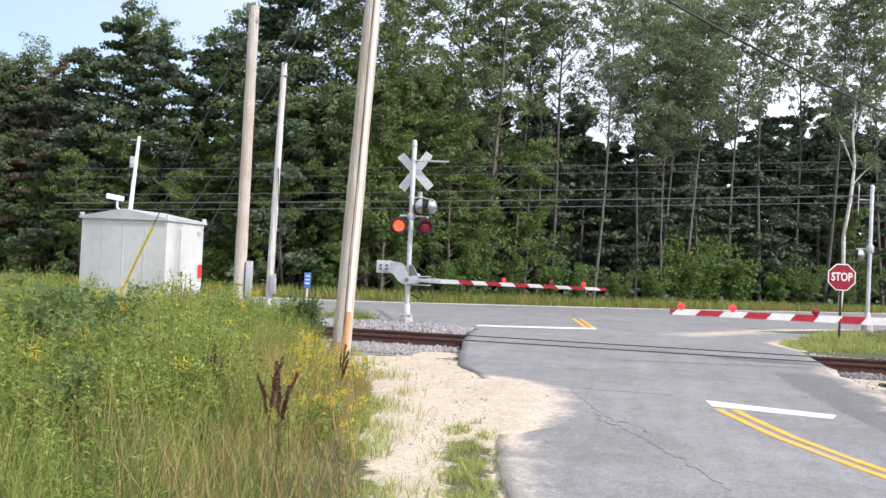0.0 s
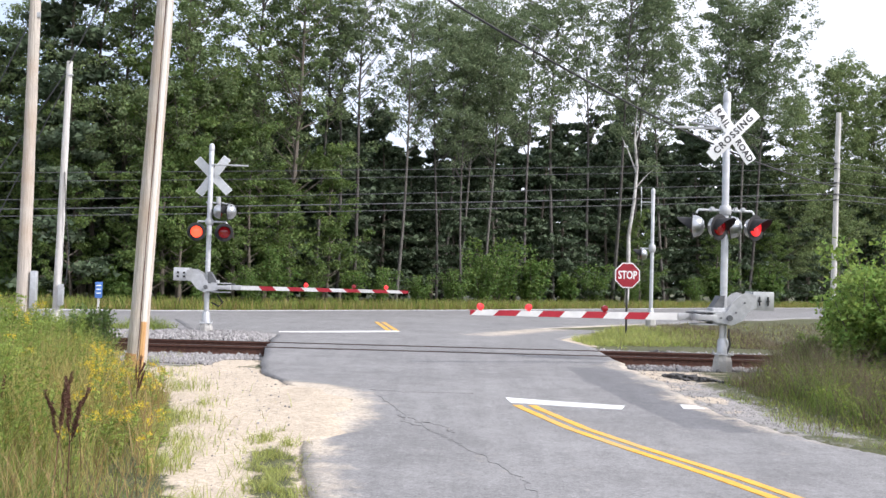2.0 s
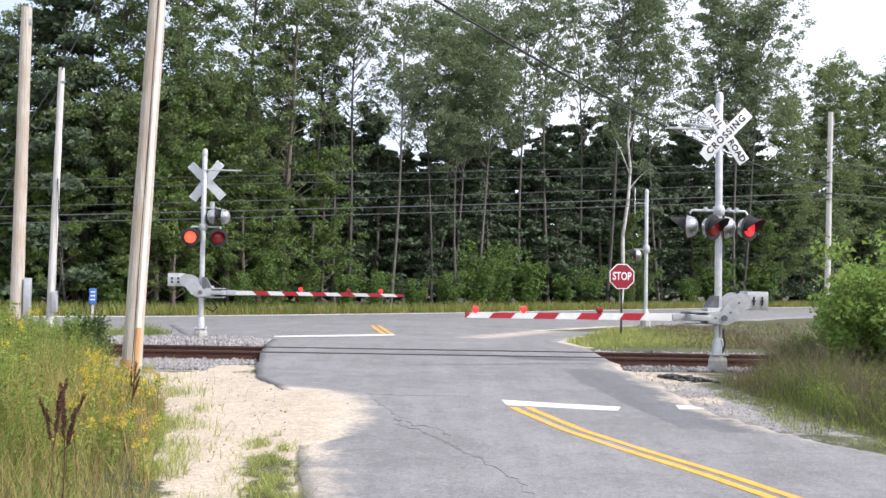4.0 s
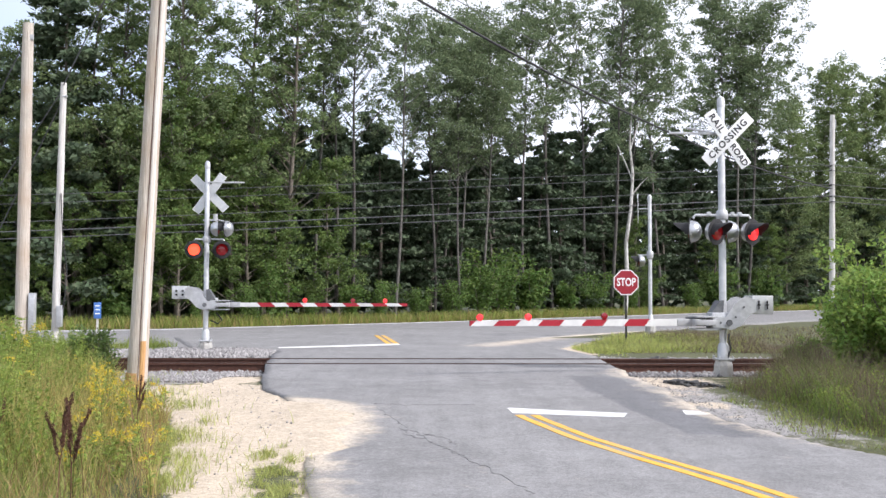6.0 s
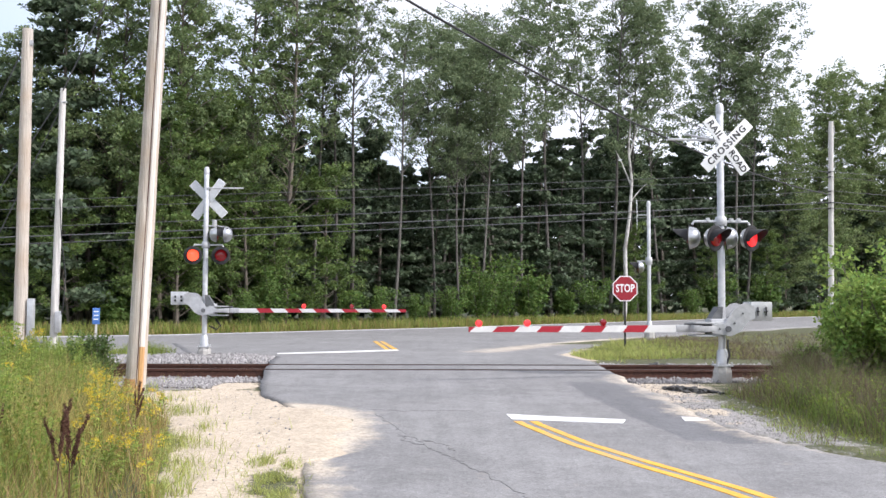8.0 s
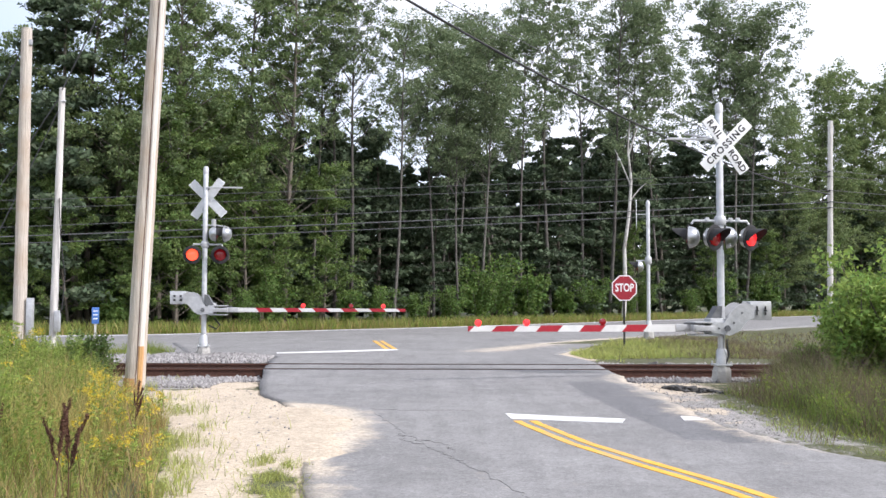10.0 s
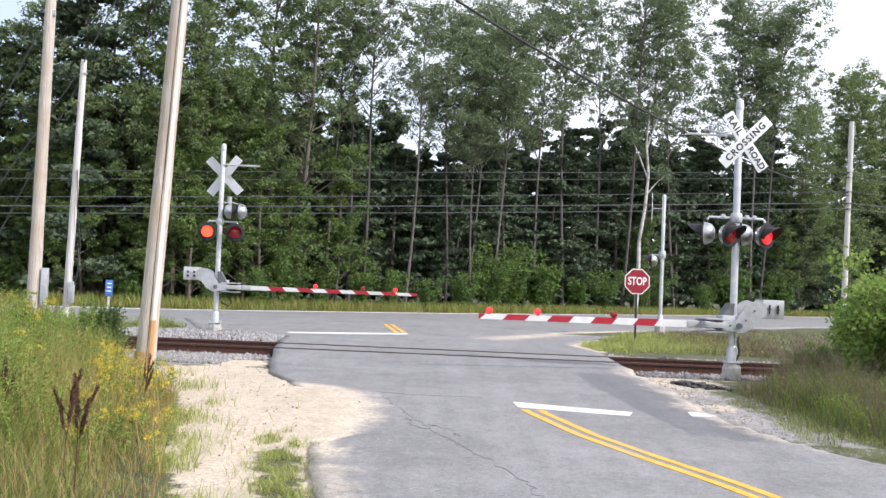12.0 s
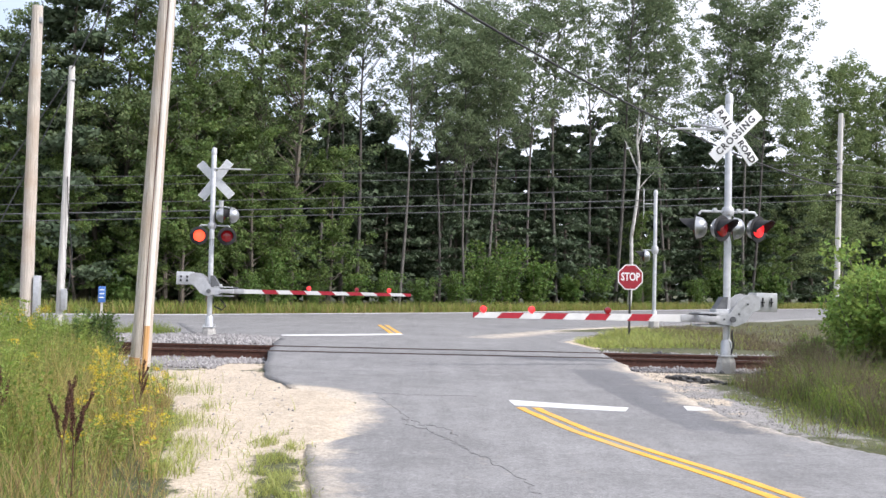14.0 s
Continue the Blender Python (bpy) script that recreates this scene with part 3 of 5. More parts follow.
def rail(y, x0, x1):
    b = Build()
    n = len(RAIL_PROFILE)
    b.add([(x, y + a, c + 0.012) for x in (x0, x1) for a, c in RAIL_PROFILE], [(i, (i + 1) % n, n + (i + 1) % n, n + i) for i in range(n)] + [tuple(range(n)), tuple(reversed(range(n, 2 * n)))])
    ob = part("rail", b, M_RUST, smooth=False)
    tagged(ob, "rusty brown steel rail on timber ties", "rail", "rails of the railway")
    top = Build().box(((x0 + x1) / 2, y, 0.0135), (x1 - x0, 0.05, 0.004))
    part("running_surface", top, M_RAILTOP, ob, "worn dark steel rail head")
    return ob


for yy in (TRACK_Y, TRACK_Y + GAUGE):
    rail(yy, -70, 90)
    for side in (-1, 1):
        fw = Build().box((0, yy + side * 0.075, -0.04), (6.9, 0.075, 0.09))
        tagged(part("flangeway", fw, M_RUBBER, smooth=False), "dark flangeway strip beside the rail in the road", "flangeway", kind="structure")

# ---- crossing signals ----
M_DARKCAST = mat("dark_cast_iron", (0.09, 0.095, 0.1), (0.17, 0.175, 0.18), 10, 0.6, 0.3, 0.2)

def letters(text, size, m, parent, material=M_LETTER, name="lettering", space=1.0):
    c = bpy.data.curves.new(name, "FONT")
    c.body, c.size, c.align_x, c.align_y, c.extrude, c.resolution_u, c.offset, c.space_character = text, size, "CENTER", "CENTER", 0.002, 3, size * 0.024, space
    c.materials.append(material)
    tmp = bpy.data.objects.new(name, c)
    scene.collection.objects.link(tmp)
    me = bpy.data.meshes.new_from_object(tmp.evaluated_get(bpy.context.evaluated_depsgraph_get()))
    bpy.data.objects.remove(tmp)
    ob = new(name, me)
    ob.parent, ob.matrix_basis = parent, m
    return ob


def flasher(parent, x, z, front, lit=False, tilt=0.0, yaw=0.0, back_y=0.2):
    """A round flashing light; front: +1 faces -y, -1 faces +y."""
    m = pose(x, -front * back_y, z, 90 + tilt, 0, yaw + (0 if front > 0 else 180))
    body = part("flasher", Build().lathe([(0.02, -0.19), (0.10, -0.175), (0.17, -0.12), (0.20, -0.04), (0.205, 0.0)], 22), M_DOME, parent, "domed aluminium lamp housing", m)
    part("background_disc", Build().lathe([(0.165, 0.0), (0.232, 0.004), (0.240, 0.012), (0.232, 0.016), (0.16, 0.012)], 30), M_BLACK, body, "black round background plate")
    part("lens", Build().lathe([(0.15, 0.012), (0.15, 0.03), (0.11, 0.045), (0.05, 0.052), (0.005, 0.054)], 26), (M_LENS_HOT if lit == "hot" else M_LENS_ON) if lit else M_LENS, body, "red glass lens")
    n, vs, fs = 16, [], []
    for rr in (0.165, 0.158):
        for k in range(n + 1):
            a = radians(-20 + 220 * k / n)
            reach = 0.10 + 0.22 * max(0.0, math.sin(a)) ** 0.7
            vs += [(rr * math.cos(a), rr * math.sin(a), 0.012), (rr * 1.03 * math.cos(a), rr * 1.03 * math.sin(a), reach)]
    h = 2 * (n + 1)
    for k in range(n):
        i = 2 * k
        fs += [(i, i + 1, i + 3, i + 2), (h + i, h + i + 2, h + i + 3, h + i + 1), (i + 1, h + i + 1, h + i + 3, i + 3)]
    part("visor", Build().add(vs, fs), M_BLACK, body, "black visor hood")
    return body


def crossbuck(parent, z, y, x=0.0):
    blades = []
    for k, ang in enumerate((-54, 45)):
        m = pose(x, y - 0.012 * k, z) @ Matrix.Rotation(radians(-ang), 4, "Y")
        b = Build().box((0, 0, 0), (1.22, 0.006, 0.225), bev=0.002)
        bl = part("crossbuck_blade", b, M_WHITE, parent, "white reflective blade", m)
        blades.append(bl)
        back = Build().box((0, 0.0055, 0), (1.20, 0.004, 0.21))
        part("blade_back", back, M_BACK, bl, "bare aluminium back")
    return blades


def gate_mechanism(parent, z, side):
    """Housing, counterweight arms and the striped arm of a lowered gate. side: +1 arm runs along local +x."""
    hb = Build()
    hb.box((side * 0.06, -0.05, z + 0.03), (0.46, 0.34, 0.30), bev=0.03)
    hb.box((side * 0.06, -0.235, z + 0.03), (0.36, 0.03, 0.22), bev=0.012)
    hb.tube([(-0.1, -0.26, z), (-0.1, -0.22, z)], 0.03, 8).tube([(0.2 * side, -0.26, z + 0.06), (0.2 * side, -0.22, z + 0.06)], 0.03, 8)
    part("mechanism_housing", hb, M_ALU, parent, "grey cast housing of the gate motor")
    mc = Build().prism([(side * 0.30, z + 0.08), (side * 0.04, z + 0.09), (side * 0.02, z + 0.40), (side * 0.10, z + 0.40)], 0.26, Matrix.Translation((0, 0.02, 0)))
    part("motor_cover", mc, M_DARKCAST, parent, "dark sloped motor cover", smooth=False)
    part("hinge_pin", Build().tube([(side * 0.0, -0.32, z), (side * 0.0, 0.26, z)], 0.055, 12), M_DARKCAST, parent)
    for dx, dz in ((0.16, 0.0), (-0.12, 0.1), (-0.28, 0.28)):
        part("bolt", Build().tube([(side * dx, -0.30, z + dz), (side * dx, -0.27, z + dz)], 0.02, 6), M_DARKCAST, parent)
    for yo in (-0.27, 0.20):
        poly = [(side * 0.30, z - 0.07), (side * 0.30, z + 0.07), (side * 0.06, z + 0.10), (-side * 0.10, z + 0.33), (-side * 0.24, z + 0.44), (-side * 0.34, z + 0.47), (-side * 0.50, z + 0.42), (-side * 0.52, z + 0.20), (-side * 0.38, z + 0.13), (-side * 0.22, z - 0.06), (-side * 0.05, z - 0.13)]
        part("counterweight_arm", Build().prism(poly, 0.03, Matrix.Translation((0, yo, 0))), M_ALU, parent, "curved grey counterweight arm")
    cw = Build()
    for k in range(4):
        cw.box((-side * 0.66, -0.20 + 0.1 * k, z + 0.32), (0.40, 0.085, 0.34), bev=0.012)
    w = part("counterweight", cw, M_GALV, parent, "stacked grey counterweight plates")
    for dx in (-0.08, 0.08):
        part("bolt", Build().box((-side * (0.66 + dx), -0.25, z + 0.32), (0.02, 0.03, 0.16)).box((-side * (0.66 + dx), -0.25, z + 0.32), (0.06, 0.03, 0.02)), M_BLACK, w)
        for dz in (-0.06, 0.04):
            part("bolt", Build().box((-side * (0.66 + dx), 0.155, z + 0.32 + dz), (0.05, 0.02, 0.05)), M_BLACK, w)
    for dz in (-0.125, 0.105):
        part("bracket_plate", Build().box((side * 0.36, -0.04, z + dz), (0.46, 0.44, 0.028), bev=0.006), M_ALU, parent, "flat grey bracket plate")
    for yo in (-0.245, 0.165):
        part("bracket_cheek", Build().box((side * 0.20, yo, z - 0.01), (0.12, 0.03, 0.20), bev=0.006), M_ALU, parent)
    part("crank_shaft", Build().tube([(side * 0.38, -0.2, z - 0.01), (side * 0.38, 0.12, z - 0.01)], 0.06, 10), M_DARKCAST, parent, "dark crank shaft inside the bracket")
    hd = Build()
    hd.box((side * 0.42, -0.27, z), (0.36, 0.05, 0.10), bev=0.01).box((side * 0.42, 0.20, z), (0.36, 0.05, 0.10), bev=0.01)
    hd.box((side * 0.58, -0.03, z), (0.10, 0.50, 0.12), bev=0.015).box((side * 0.74, -0.03, z), (0.30, 0.10, 0.13), bev=0.015)
    part("arm_bracket", hd, M_ALU, parent, "grey arm bracket")
    part("shear_rod", Build().tube([(side * 0.42, -0.22, z + 0.085), (side * 0.72, -0.02, z + 0.085)], 0.02, 6), M_DARKCAST, parent)
    part("bracket_web", Build().box((side * 0.44, -0.03, z - 0.01), (0.18, 0.34, 0.05)), M_DARKCAST, parent)


def gate_arm(parent, z, side, length, droop, first, lamps, turn=0.0, stripe=0.405, tall=1.0, lit=()):
    a = part("gate_arm", Build().tube([(0, 0, 0), (side * length, 0, 0)], 0.012, 6), M_ALU, parent, "red and white striped gate arm with red lamps", pose(side * 0.78, -0.03, z, 0, -side * droop, turn))
    x, white, step = 0.0, True, first
    while x < length - 0.01:
        x2 = min(x + step, length)
        h0, h1 = tall * (0.135 - 0.045 * x / length), tall * (0.135 - 0.045 * x2 / length)
        sl = 0.10 if x > 0 else 0
        s2 = 0.10 if x2 < length else 0
        poly = [(side * (x - sl / 2), -h0 / 2), (side * (x2 - s2 / 2), -h1 / 2), (side * (x2 + s2 / 2), h1 / 2), (side * (x + sl / 2), h0 / 2)]
        if side < 0:
            poly = [(side * (x + sl / 2), -h0 / 2), (side * (x2 + s2 / 2), -h1 / 2), (side * (x2 - s2 / 2), h1 / 2), (side * (x - sl / 2), h0 / 2)]
        part("stripe", Build().prism(poly, 0.05), M_ARM if white else M_REDS, a, "white stripe" if white else "red stripe", smooth=False)
        x, white, step = x2, not white, stripe
    for u in lamps:
        xx, hh = side * u * length, 0.07 - 0.02 * u
        part("arm_lamp", Build().lathe([(0.02, -0.045), (0.055, -0.04), (0.062, 0.0), (0.055, 0.04), (0.02, 0.045)], 16, pose(xx, 0, hh + 0.055, 90, 0, 0)).box((xx, 0, hh + 0.01), (0.05, 0.05, 0.05)), M_LENS_ON if u in lit else M_LENS, a, "round red arm lamp")
    return a


def signal(name, x, y, z0, yaw, height, label):
    e = thing(name, pose(x, y, z0, 0, 0, yaw), label, "crossing signal", "railway crossing signals")
    part("foundation", Build().lathe([(0.19, -0.3), (0.18, 0.14), (0.16, 0.2), (0.15, 0.24)], 8), M_CONC, e, "weathered concrete foundation", smooth=False)
    fl = Build().box((0, 0, 0.255), (0.30, 0.30, 0.03), bev=0.006).lathe([(0.11, 0.26), (0.10, 0.5), (0.075, 0.55)], 16)
    for sx in (-1, 1):
        for sy in (-1, 1):
            fl.tube([(sx * 0.13, sy * 0.13, 0.25), (sx * 0.13, sy * 0.13, 0.32)], 0.016, 6)
    part("base_flange", fl, M_GALV, e)
    part("mast", Build().lathe([(0.066, 0.26), (0.066, height), (0.06, height + 0.02), (0.02, height + 0.05)], 18), M_GALV, e, "galvanised steel mast")
    part("crossarm_cap", Build().lathe([(0.072, height - 0.16), (0.072, height - 0.02), (0.066, height - 0.01)], 16), M_ALU, e)
    return e


def cable(path, r, parent, name="conduit"):
    return part(name, Build().tube(path, r, 7), M_WIRE, parent, "black flexible conduit")


# signal beside the near side of the road
SN = signal("crossing_signal", 5.24, 18.3, -0.04, 6, 5.06, "galvanised crossing signal with red lights and lowered gate, lettered crossbuck")
_bl = crossbuck(SN, 4.30, -0.10, 0.085)
letters("RAIL", 0.175, pose(-0.36, -0.007, 0.0, 90, 0, 0), _bl[0], space=1.12)
letters("ROAD", 0.165, pose(0.36, -0.007, 0.0, 90, 0, 0), _bl[0], space=1.0)
letters("CROSSING", 0.175, pose(0, -0.007, 0.0, 90, 0, 0), _bl[1], space=1.22)
part("sign_bracket", Build().box((-0.5, 0.06, 4.42), (0.95, 0.05, 0.04), bev=0.01), M_GALV, SN, "pale bracket arm at the mast's head")
part("brace", Build().tube([(-0.05, 0.05, 4.42), (-0.55, 0.3, 4.56)], 0.022, 8), M_GALV, SN, "pale brace rod")
part("crossarm", Build().tube([(-0.55, 0.0, 2.84), (-0.51, 0.0, 2.90), (0.51, 0.0, 2.90), (0.55, 0.0, 2.84)], 0.024, 10), M_ALU, SN, "aluminium crossarm")
part("junction_box", Build().lathe([(0.095, 2.82), (0.11, 2.86), (0.11, 2.95), (0.09, 2.99)], 14), M_ALU, SN)
for xx in (-0.25, 0.2, 0.34):
    part("clamp", Build().tube([(xx, -0.04, 2.93), (xx, 0.05, 2.93)], 0.035, 8), M_ALU, SN)
flasher(SN, -0.20, 2.58, 1, False, 3, 30, 0.22)
flasher(SN, 0.50, 2.58, 1, True, 3, 30, 0.18)
flasher(SN, -0.57, 2.60, -1, False, 0, 62, 0.06)
flasher(SN, 0.15, 2.60, -1, False, 0, 62, 0.06)
gate_mechanism(SN, 0.93, -1)
gate_arm(SN, 0.93, -1, 4.0, 0.0, 0.70, (0.38, 0.735, 0.955), 6, lit=(0.735, 0.955))
cable([(0.08, -0.08, 0.72), (0.06, -0.12, 0.6), (0.1, -0.1, 0.45), (0.05, -0.08, 0.28)], 0.018, SN)

# signal beyond the tracks, seen from behind
SF = signal("crossing_signal", -6.09, 26.2, -0.10, 183, 4.94, "galvanised crossing signal seen from its back, with lowered gate")
crossbuck(SF, 4.14, -0.10, -0.04)
part("sign_bracket", Build().box((-0.5, 0.06, 4.42), (0.95, 0.05, 0.04), bev=0.01), M_GALV, SF, "pale bracket arm at the mast's head")
part("crossarm", Build().tube([(-0.46, 0.0, 2.86), (-0.44, 0.0, 2.92), (0.30, 0.0, 2.92), (0.32, 0.0, 2.86)], 0.024, 10), M_ALU, SF, "aluminium crossarm")
part("junction_box", Build().lathe([(0.095, 2.84), (0.11, 2.88), (0.11, 2.96), (0.09, 3.0)], 14), M_ALU, SF)
flasher(SF, 0.30, 2.64, -1, "hot", 3, 12, 0.16)
flasher(SF, -0.42, 2.64, -1, False, 3, 12, 0.16)
part("upper_crossarm", Build().tube([(0.1, 0.0, 3.42), (-0.3, 0.0, 3.42), (-0.6, 0.1, 3.36)], 0.024, 10), M_ALU, SF, "aluminium crossarm")
part("junction_box", Build().tube([(-0.22, 0, 3.40), (-0.22, 0, 3.58)], 0.06, 10), M_ALU, SF)
flasher(SF, -0.28, 3.2, -1, False, 0, 100, 0.0)
flasher(SF, -0.50, 3.2, 1, False, 0, 84, 0.02)
gate_mechanism(SF, 1.20, -1)
gate_arm(SF, 1.20, -1, 4.50, 0.0, 0.60, (0.40, 0.68, 0.87), 0.0, 0.372, 0.85, (0.40, 0.87))
cable([(-0.25, -0.1, 1.0), (-0.4, -0.1, 0.8), (-0.3, -0.1, 0.7), (-0.1, -0.06, 0.8)], 0.02, SF)

# flashing light on its own mast by the stop sign, turned to the highway
SS = signal("crossing_signal", 7.47, 35.0, 0.10, -102, 4.75, "thin galvanised flasher mast by the stop sign")
crossbuck(SS, 4.3, -0.40)
part("crossarm", Build().tube([(0, -0.42, 2.66), (0, 0.1, 2.66)], 0.03, 8), M_ALU, SS, "aluminium crossarm")
part("junction_box", Build().lathe([(0.1, 2.54), (0.12, 2.6), (0.12, 2.74), (0.1, 2.8)], 12), M_ALU, SS)
part("sign_bracket", Build().tube([(0, -0.41, 4.3), (0, 0, 4.3)], 0.02, 6), M_GALV, SS)
flasher(SS, -0.36, 2.45, 1, False, 0, 0, 0.35)
flasher(SS, 0.36, 2.45, 1, False, 0, 0, 0.35)

# ---- stop sign ----
def stop_sign(x, y, z0):
    e = thing("stop_sign", pose(x, y, z0, 0, 0, 4), "red octagonal stop sign on a dark steel post", "sign")
    part("post", Build().box((0, 0.04, 0.95), (0.06, 0.035, 2.5), bev=0.008), mat("dark_steel_post", (0.02, 0.022, 0.02), (0.045, 0.045, 0.042), 9, 0.85), e, "dark channel post")
    octo = lambda r: [(r / math.cos(math.pi / 8) * math.cos(math.pi / 8 + k * math.pi / 4), 1.86 + r / math.cos(math.pi / 8) * math.sin(math.pi / 8 + k * math.pi / 4)) for k in range(8)]
    w = part("panel", Build().prism(octo(0.375), 0.006), M_WHITE, e, "white octagonal border", smooth=False)
    part("red_field", Build().prism(octo(0.345), 0.004, Matrix.Translation((0, -0.006, 0))), M_STOPRED, w, "red field", smooth=False)
    letters("STOP", 0.33, pose(0, -0.011, 1.86, 90, 0, 0) @ Matrix.Diagonal((0.72, 1, 1, 1)), w, M_WHITE)


stop_sign(5.6, 29.6, -0.12)

# ---- utility poles and wires ----
def pole(x, y, z0, top, r0, r1, material, label, name="utility_pole", group="utility poles"):
    e = thing(name, pose(x, y, z0), label, "pole", group)
    n = 14
    pts = [((top[0]) * k / n, (top[1]) * k / n, -0.4 + (top[2] + 0.4) * k / n) for k in range(n + 1)]
    rad = [r0 + (r1 - r0) * k / n + 0.004 * math.sin(k * 2.1) for k in range(n + 1)]
    part("shaft", Build().tube(pts, rad, 18), material, e)
    return e


# paler pole wood: sunlight on the right side put into the colour
M_POLE_LIT = mat("lit_side_wood", (0.50, 0.45, 0.39), (0.80, 0.75, 0.69), 9, 0.8, bump=0.4, stretch=(9, 9, 0.16))
M_FOOT = mat("stained_pole_foot", (0.42, 0.22, 0.08), (0.62, 0.38, 0.17), 9, 0.85, bump=0.5, stretch=(9, 9, 0.3))
PA = pole(-4.745, 15.7, -0.2, (0.47, 0.1, 11.0), 0.158, 0.111, M_POLE, "leaning weathered pine utility pole by the sandy shoulder")
_lean = lambda z, dx, dy: (dx + 0.47 * z / 11.0, dy + 0.1 * z / 11.0, z)
_mr = lambda z: 0.158 - 0.047 * z / 11.0
# added strip, painted as the pole's lit right side, above an orange-stained foot
part("lit_strip", Build().tube([_lean(z, 0.74 * _mr(z) - 0.012, -0.60 * _mr(z)) for z in np.linspace(0.85, 10.9, 24)], [0.05] * 24, 8), M_POLE_LIT, PA, "added pale strip standing for the pole's sunlit right side")
part("lit_strip_foot", Build().tube([_lean(z, 0.74 * _mr(z) - 0.012, -0.60 * _mr(z)) for z in np.linspace(-0.1, 0.86, 5)], 0.052, 8), M_FOOT, PA, "orange-stained foot of the added strip on the pole")
part("butt", Build().tube([_lean(z, 0, 0) for z in (-0.3, 0.0, 0.22, 0.36)], [0.165, 0.164, 0.163, 0.159], 18), M_FOOT, PA, "orange-stained foot of the pole")
part("ground_wire", Build().tube([_lean(z, 0.42 * _mr(z) + 0.005 * math.sin(z * 2.2), -0.93 * _mr(z)) for z in np.linspace(0.1, 10.5, 20)], 0.007, 5), M_RUST, PA, "dark ground wire stapled to the pole")
PB = pole(-10.25, 24.6, -0.2, (0.02, 0.0, 8.32), 0.165, 0.128, M_POLE, "upright weathered pine utility pole")
part("meter_box", Build().box((0.27, -0.03, 1.05), (0.15, 0.16, 1.1), bev=0.02), M_GALV, PB, "pale grey box at the pole's foot")
part("cap_bracket", Build().box((0.12, -0.06, 7.95), (0.12, 0.07, 0.14), bev=0.01), M_GALV, PB)
PC = pole(-9.97, 26.0, -0.2, (0.12, 0.0, 7.12), 0.103, 0.078, M_POLE_GREY, "slim grey wooden pole with a cable")
part("cable", Build().tube([(0.12, -0.1, 0.8), (0.28, -0.1, 1.4), (0.33, -0.1, 2.2), (0.19, -0.1, 3.2), (0.14, -0.1, 4.2)], 0.014, 6), M_WIRE, PC, "hanging black cable")
part("terminal_box", Build().box((0.16, -0.1, 1.0), (0.14, 0.12, 0.55), bev=0.015), M_GALV, PC, "small grey terminal box")
part("insulator", Build().tube([(0.11, -0.06, 6.75), (0.24, -0.06, 6.75)], 0.03, 8), M_GALV, PC)
PR = pole(17.42, 44.0, -0.12, (0.16, 0.0, 9.5), 0.13, 0.105, M_POLE_GREY, "distant grey utility pole along the highway")
part("bracket", Build().tube([(0.3, 0, 8.9), (0.3, 0, 9.3)], 0.02, 6).tube([(0.1, 0, 8.95), (0.3, 0, 8.95)], 0.02, 6), M_GALV, PR)
for _z in (7.2, 7.0, 6.35, 5.85, 5.6):
    part("insulator", Build().tube([(0.0, -0.22, _z), (0.0, 0.1, _z)], 0.035, 8), M_WIRE, PR)


def wire(p0, p1, sag, r, label, name="overhead_wire", material=M_WIRE, n=16):
    pts = []
    for k in range(n + 1):
        u = k / n
        pts.append((p0[0] + (p1[0] - p0[0]) * u, p0[1] + (p1[1] - p0[1]) * u, p0[2] + (p1[2] - p0[2]) * u - 4 * sag * u * (1 - u)))
    ob = part(name, Build().tube(pts, r, 6), material)
    return tagged(ob, label, "wire", "overhead wires")


for zr, zl, sg, rr in ((7.12, 5.25, 0.10, 0.010), (6.87, 4.92, 0.12, 0.010), (6.25, 4.2, 0.12, 0.012), (5.74, 3.82, 0.10, 0.020), (5.49, 3.55, 0.12, 0.015)):
    zl2 = zl + (zl - zr) * 7.0 / 35.0
    wire((17.42, 43.8, zr), (-24.3, 38, zl2), sg, rr, "dark overhead wire strung along the highway", material=M_WIREL)
    wire((17.42, 43.8, zr), (60, 62, zr + 0.3), 0.3, rr, "dark overhead wire strung along the highway", material=M_WIREL)
wire((-4.39, 15.74, 8.60), (17.42, 43.8, 6.07), 0.87, 0.030, "thick dark service cable crossing the road", "service_wire", M_WIRE, n=30)
wire((-4.39, 15.74, 8.77), (17.42, 43.8, 7.02), 0.65, 0.010, "thin service wire crossing the road", "service_wire", M_WIREL, n=30)
for a, b in (((-10.25, 24.6, 7.8), (-15.0, 26.6, -0.3)), ((-9.86, 26.05, 6.80), (-15.54, 30.00, 1.0)), ((-9.86, 26.05, 6.55), (-14.28, 30.00, 1.0)), ((-4.42, 15.75, 8.11), (-9.86, 26.0, 6.85))):
    ob = wire(a, b, 0.0, 0.016, "steel guy wire staying a pole", "guy_wire", M_WIREL, n=2)

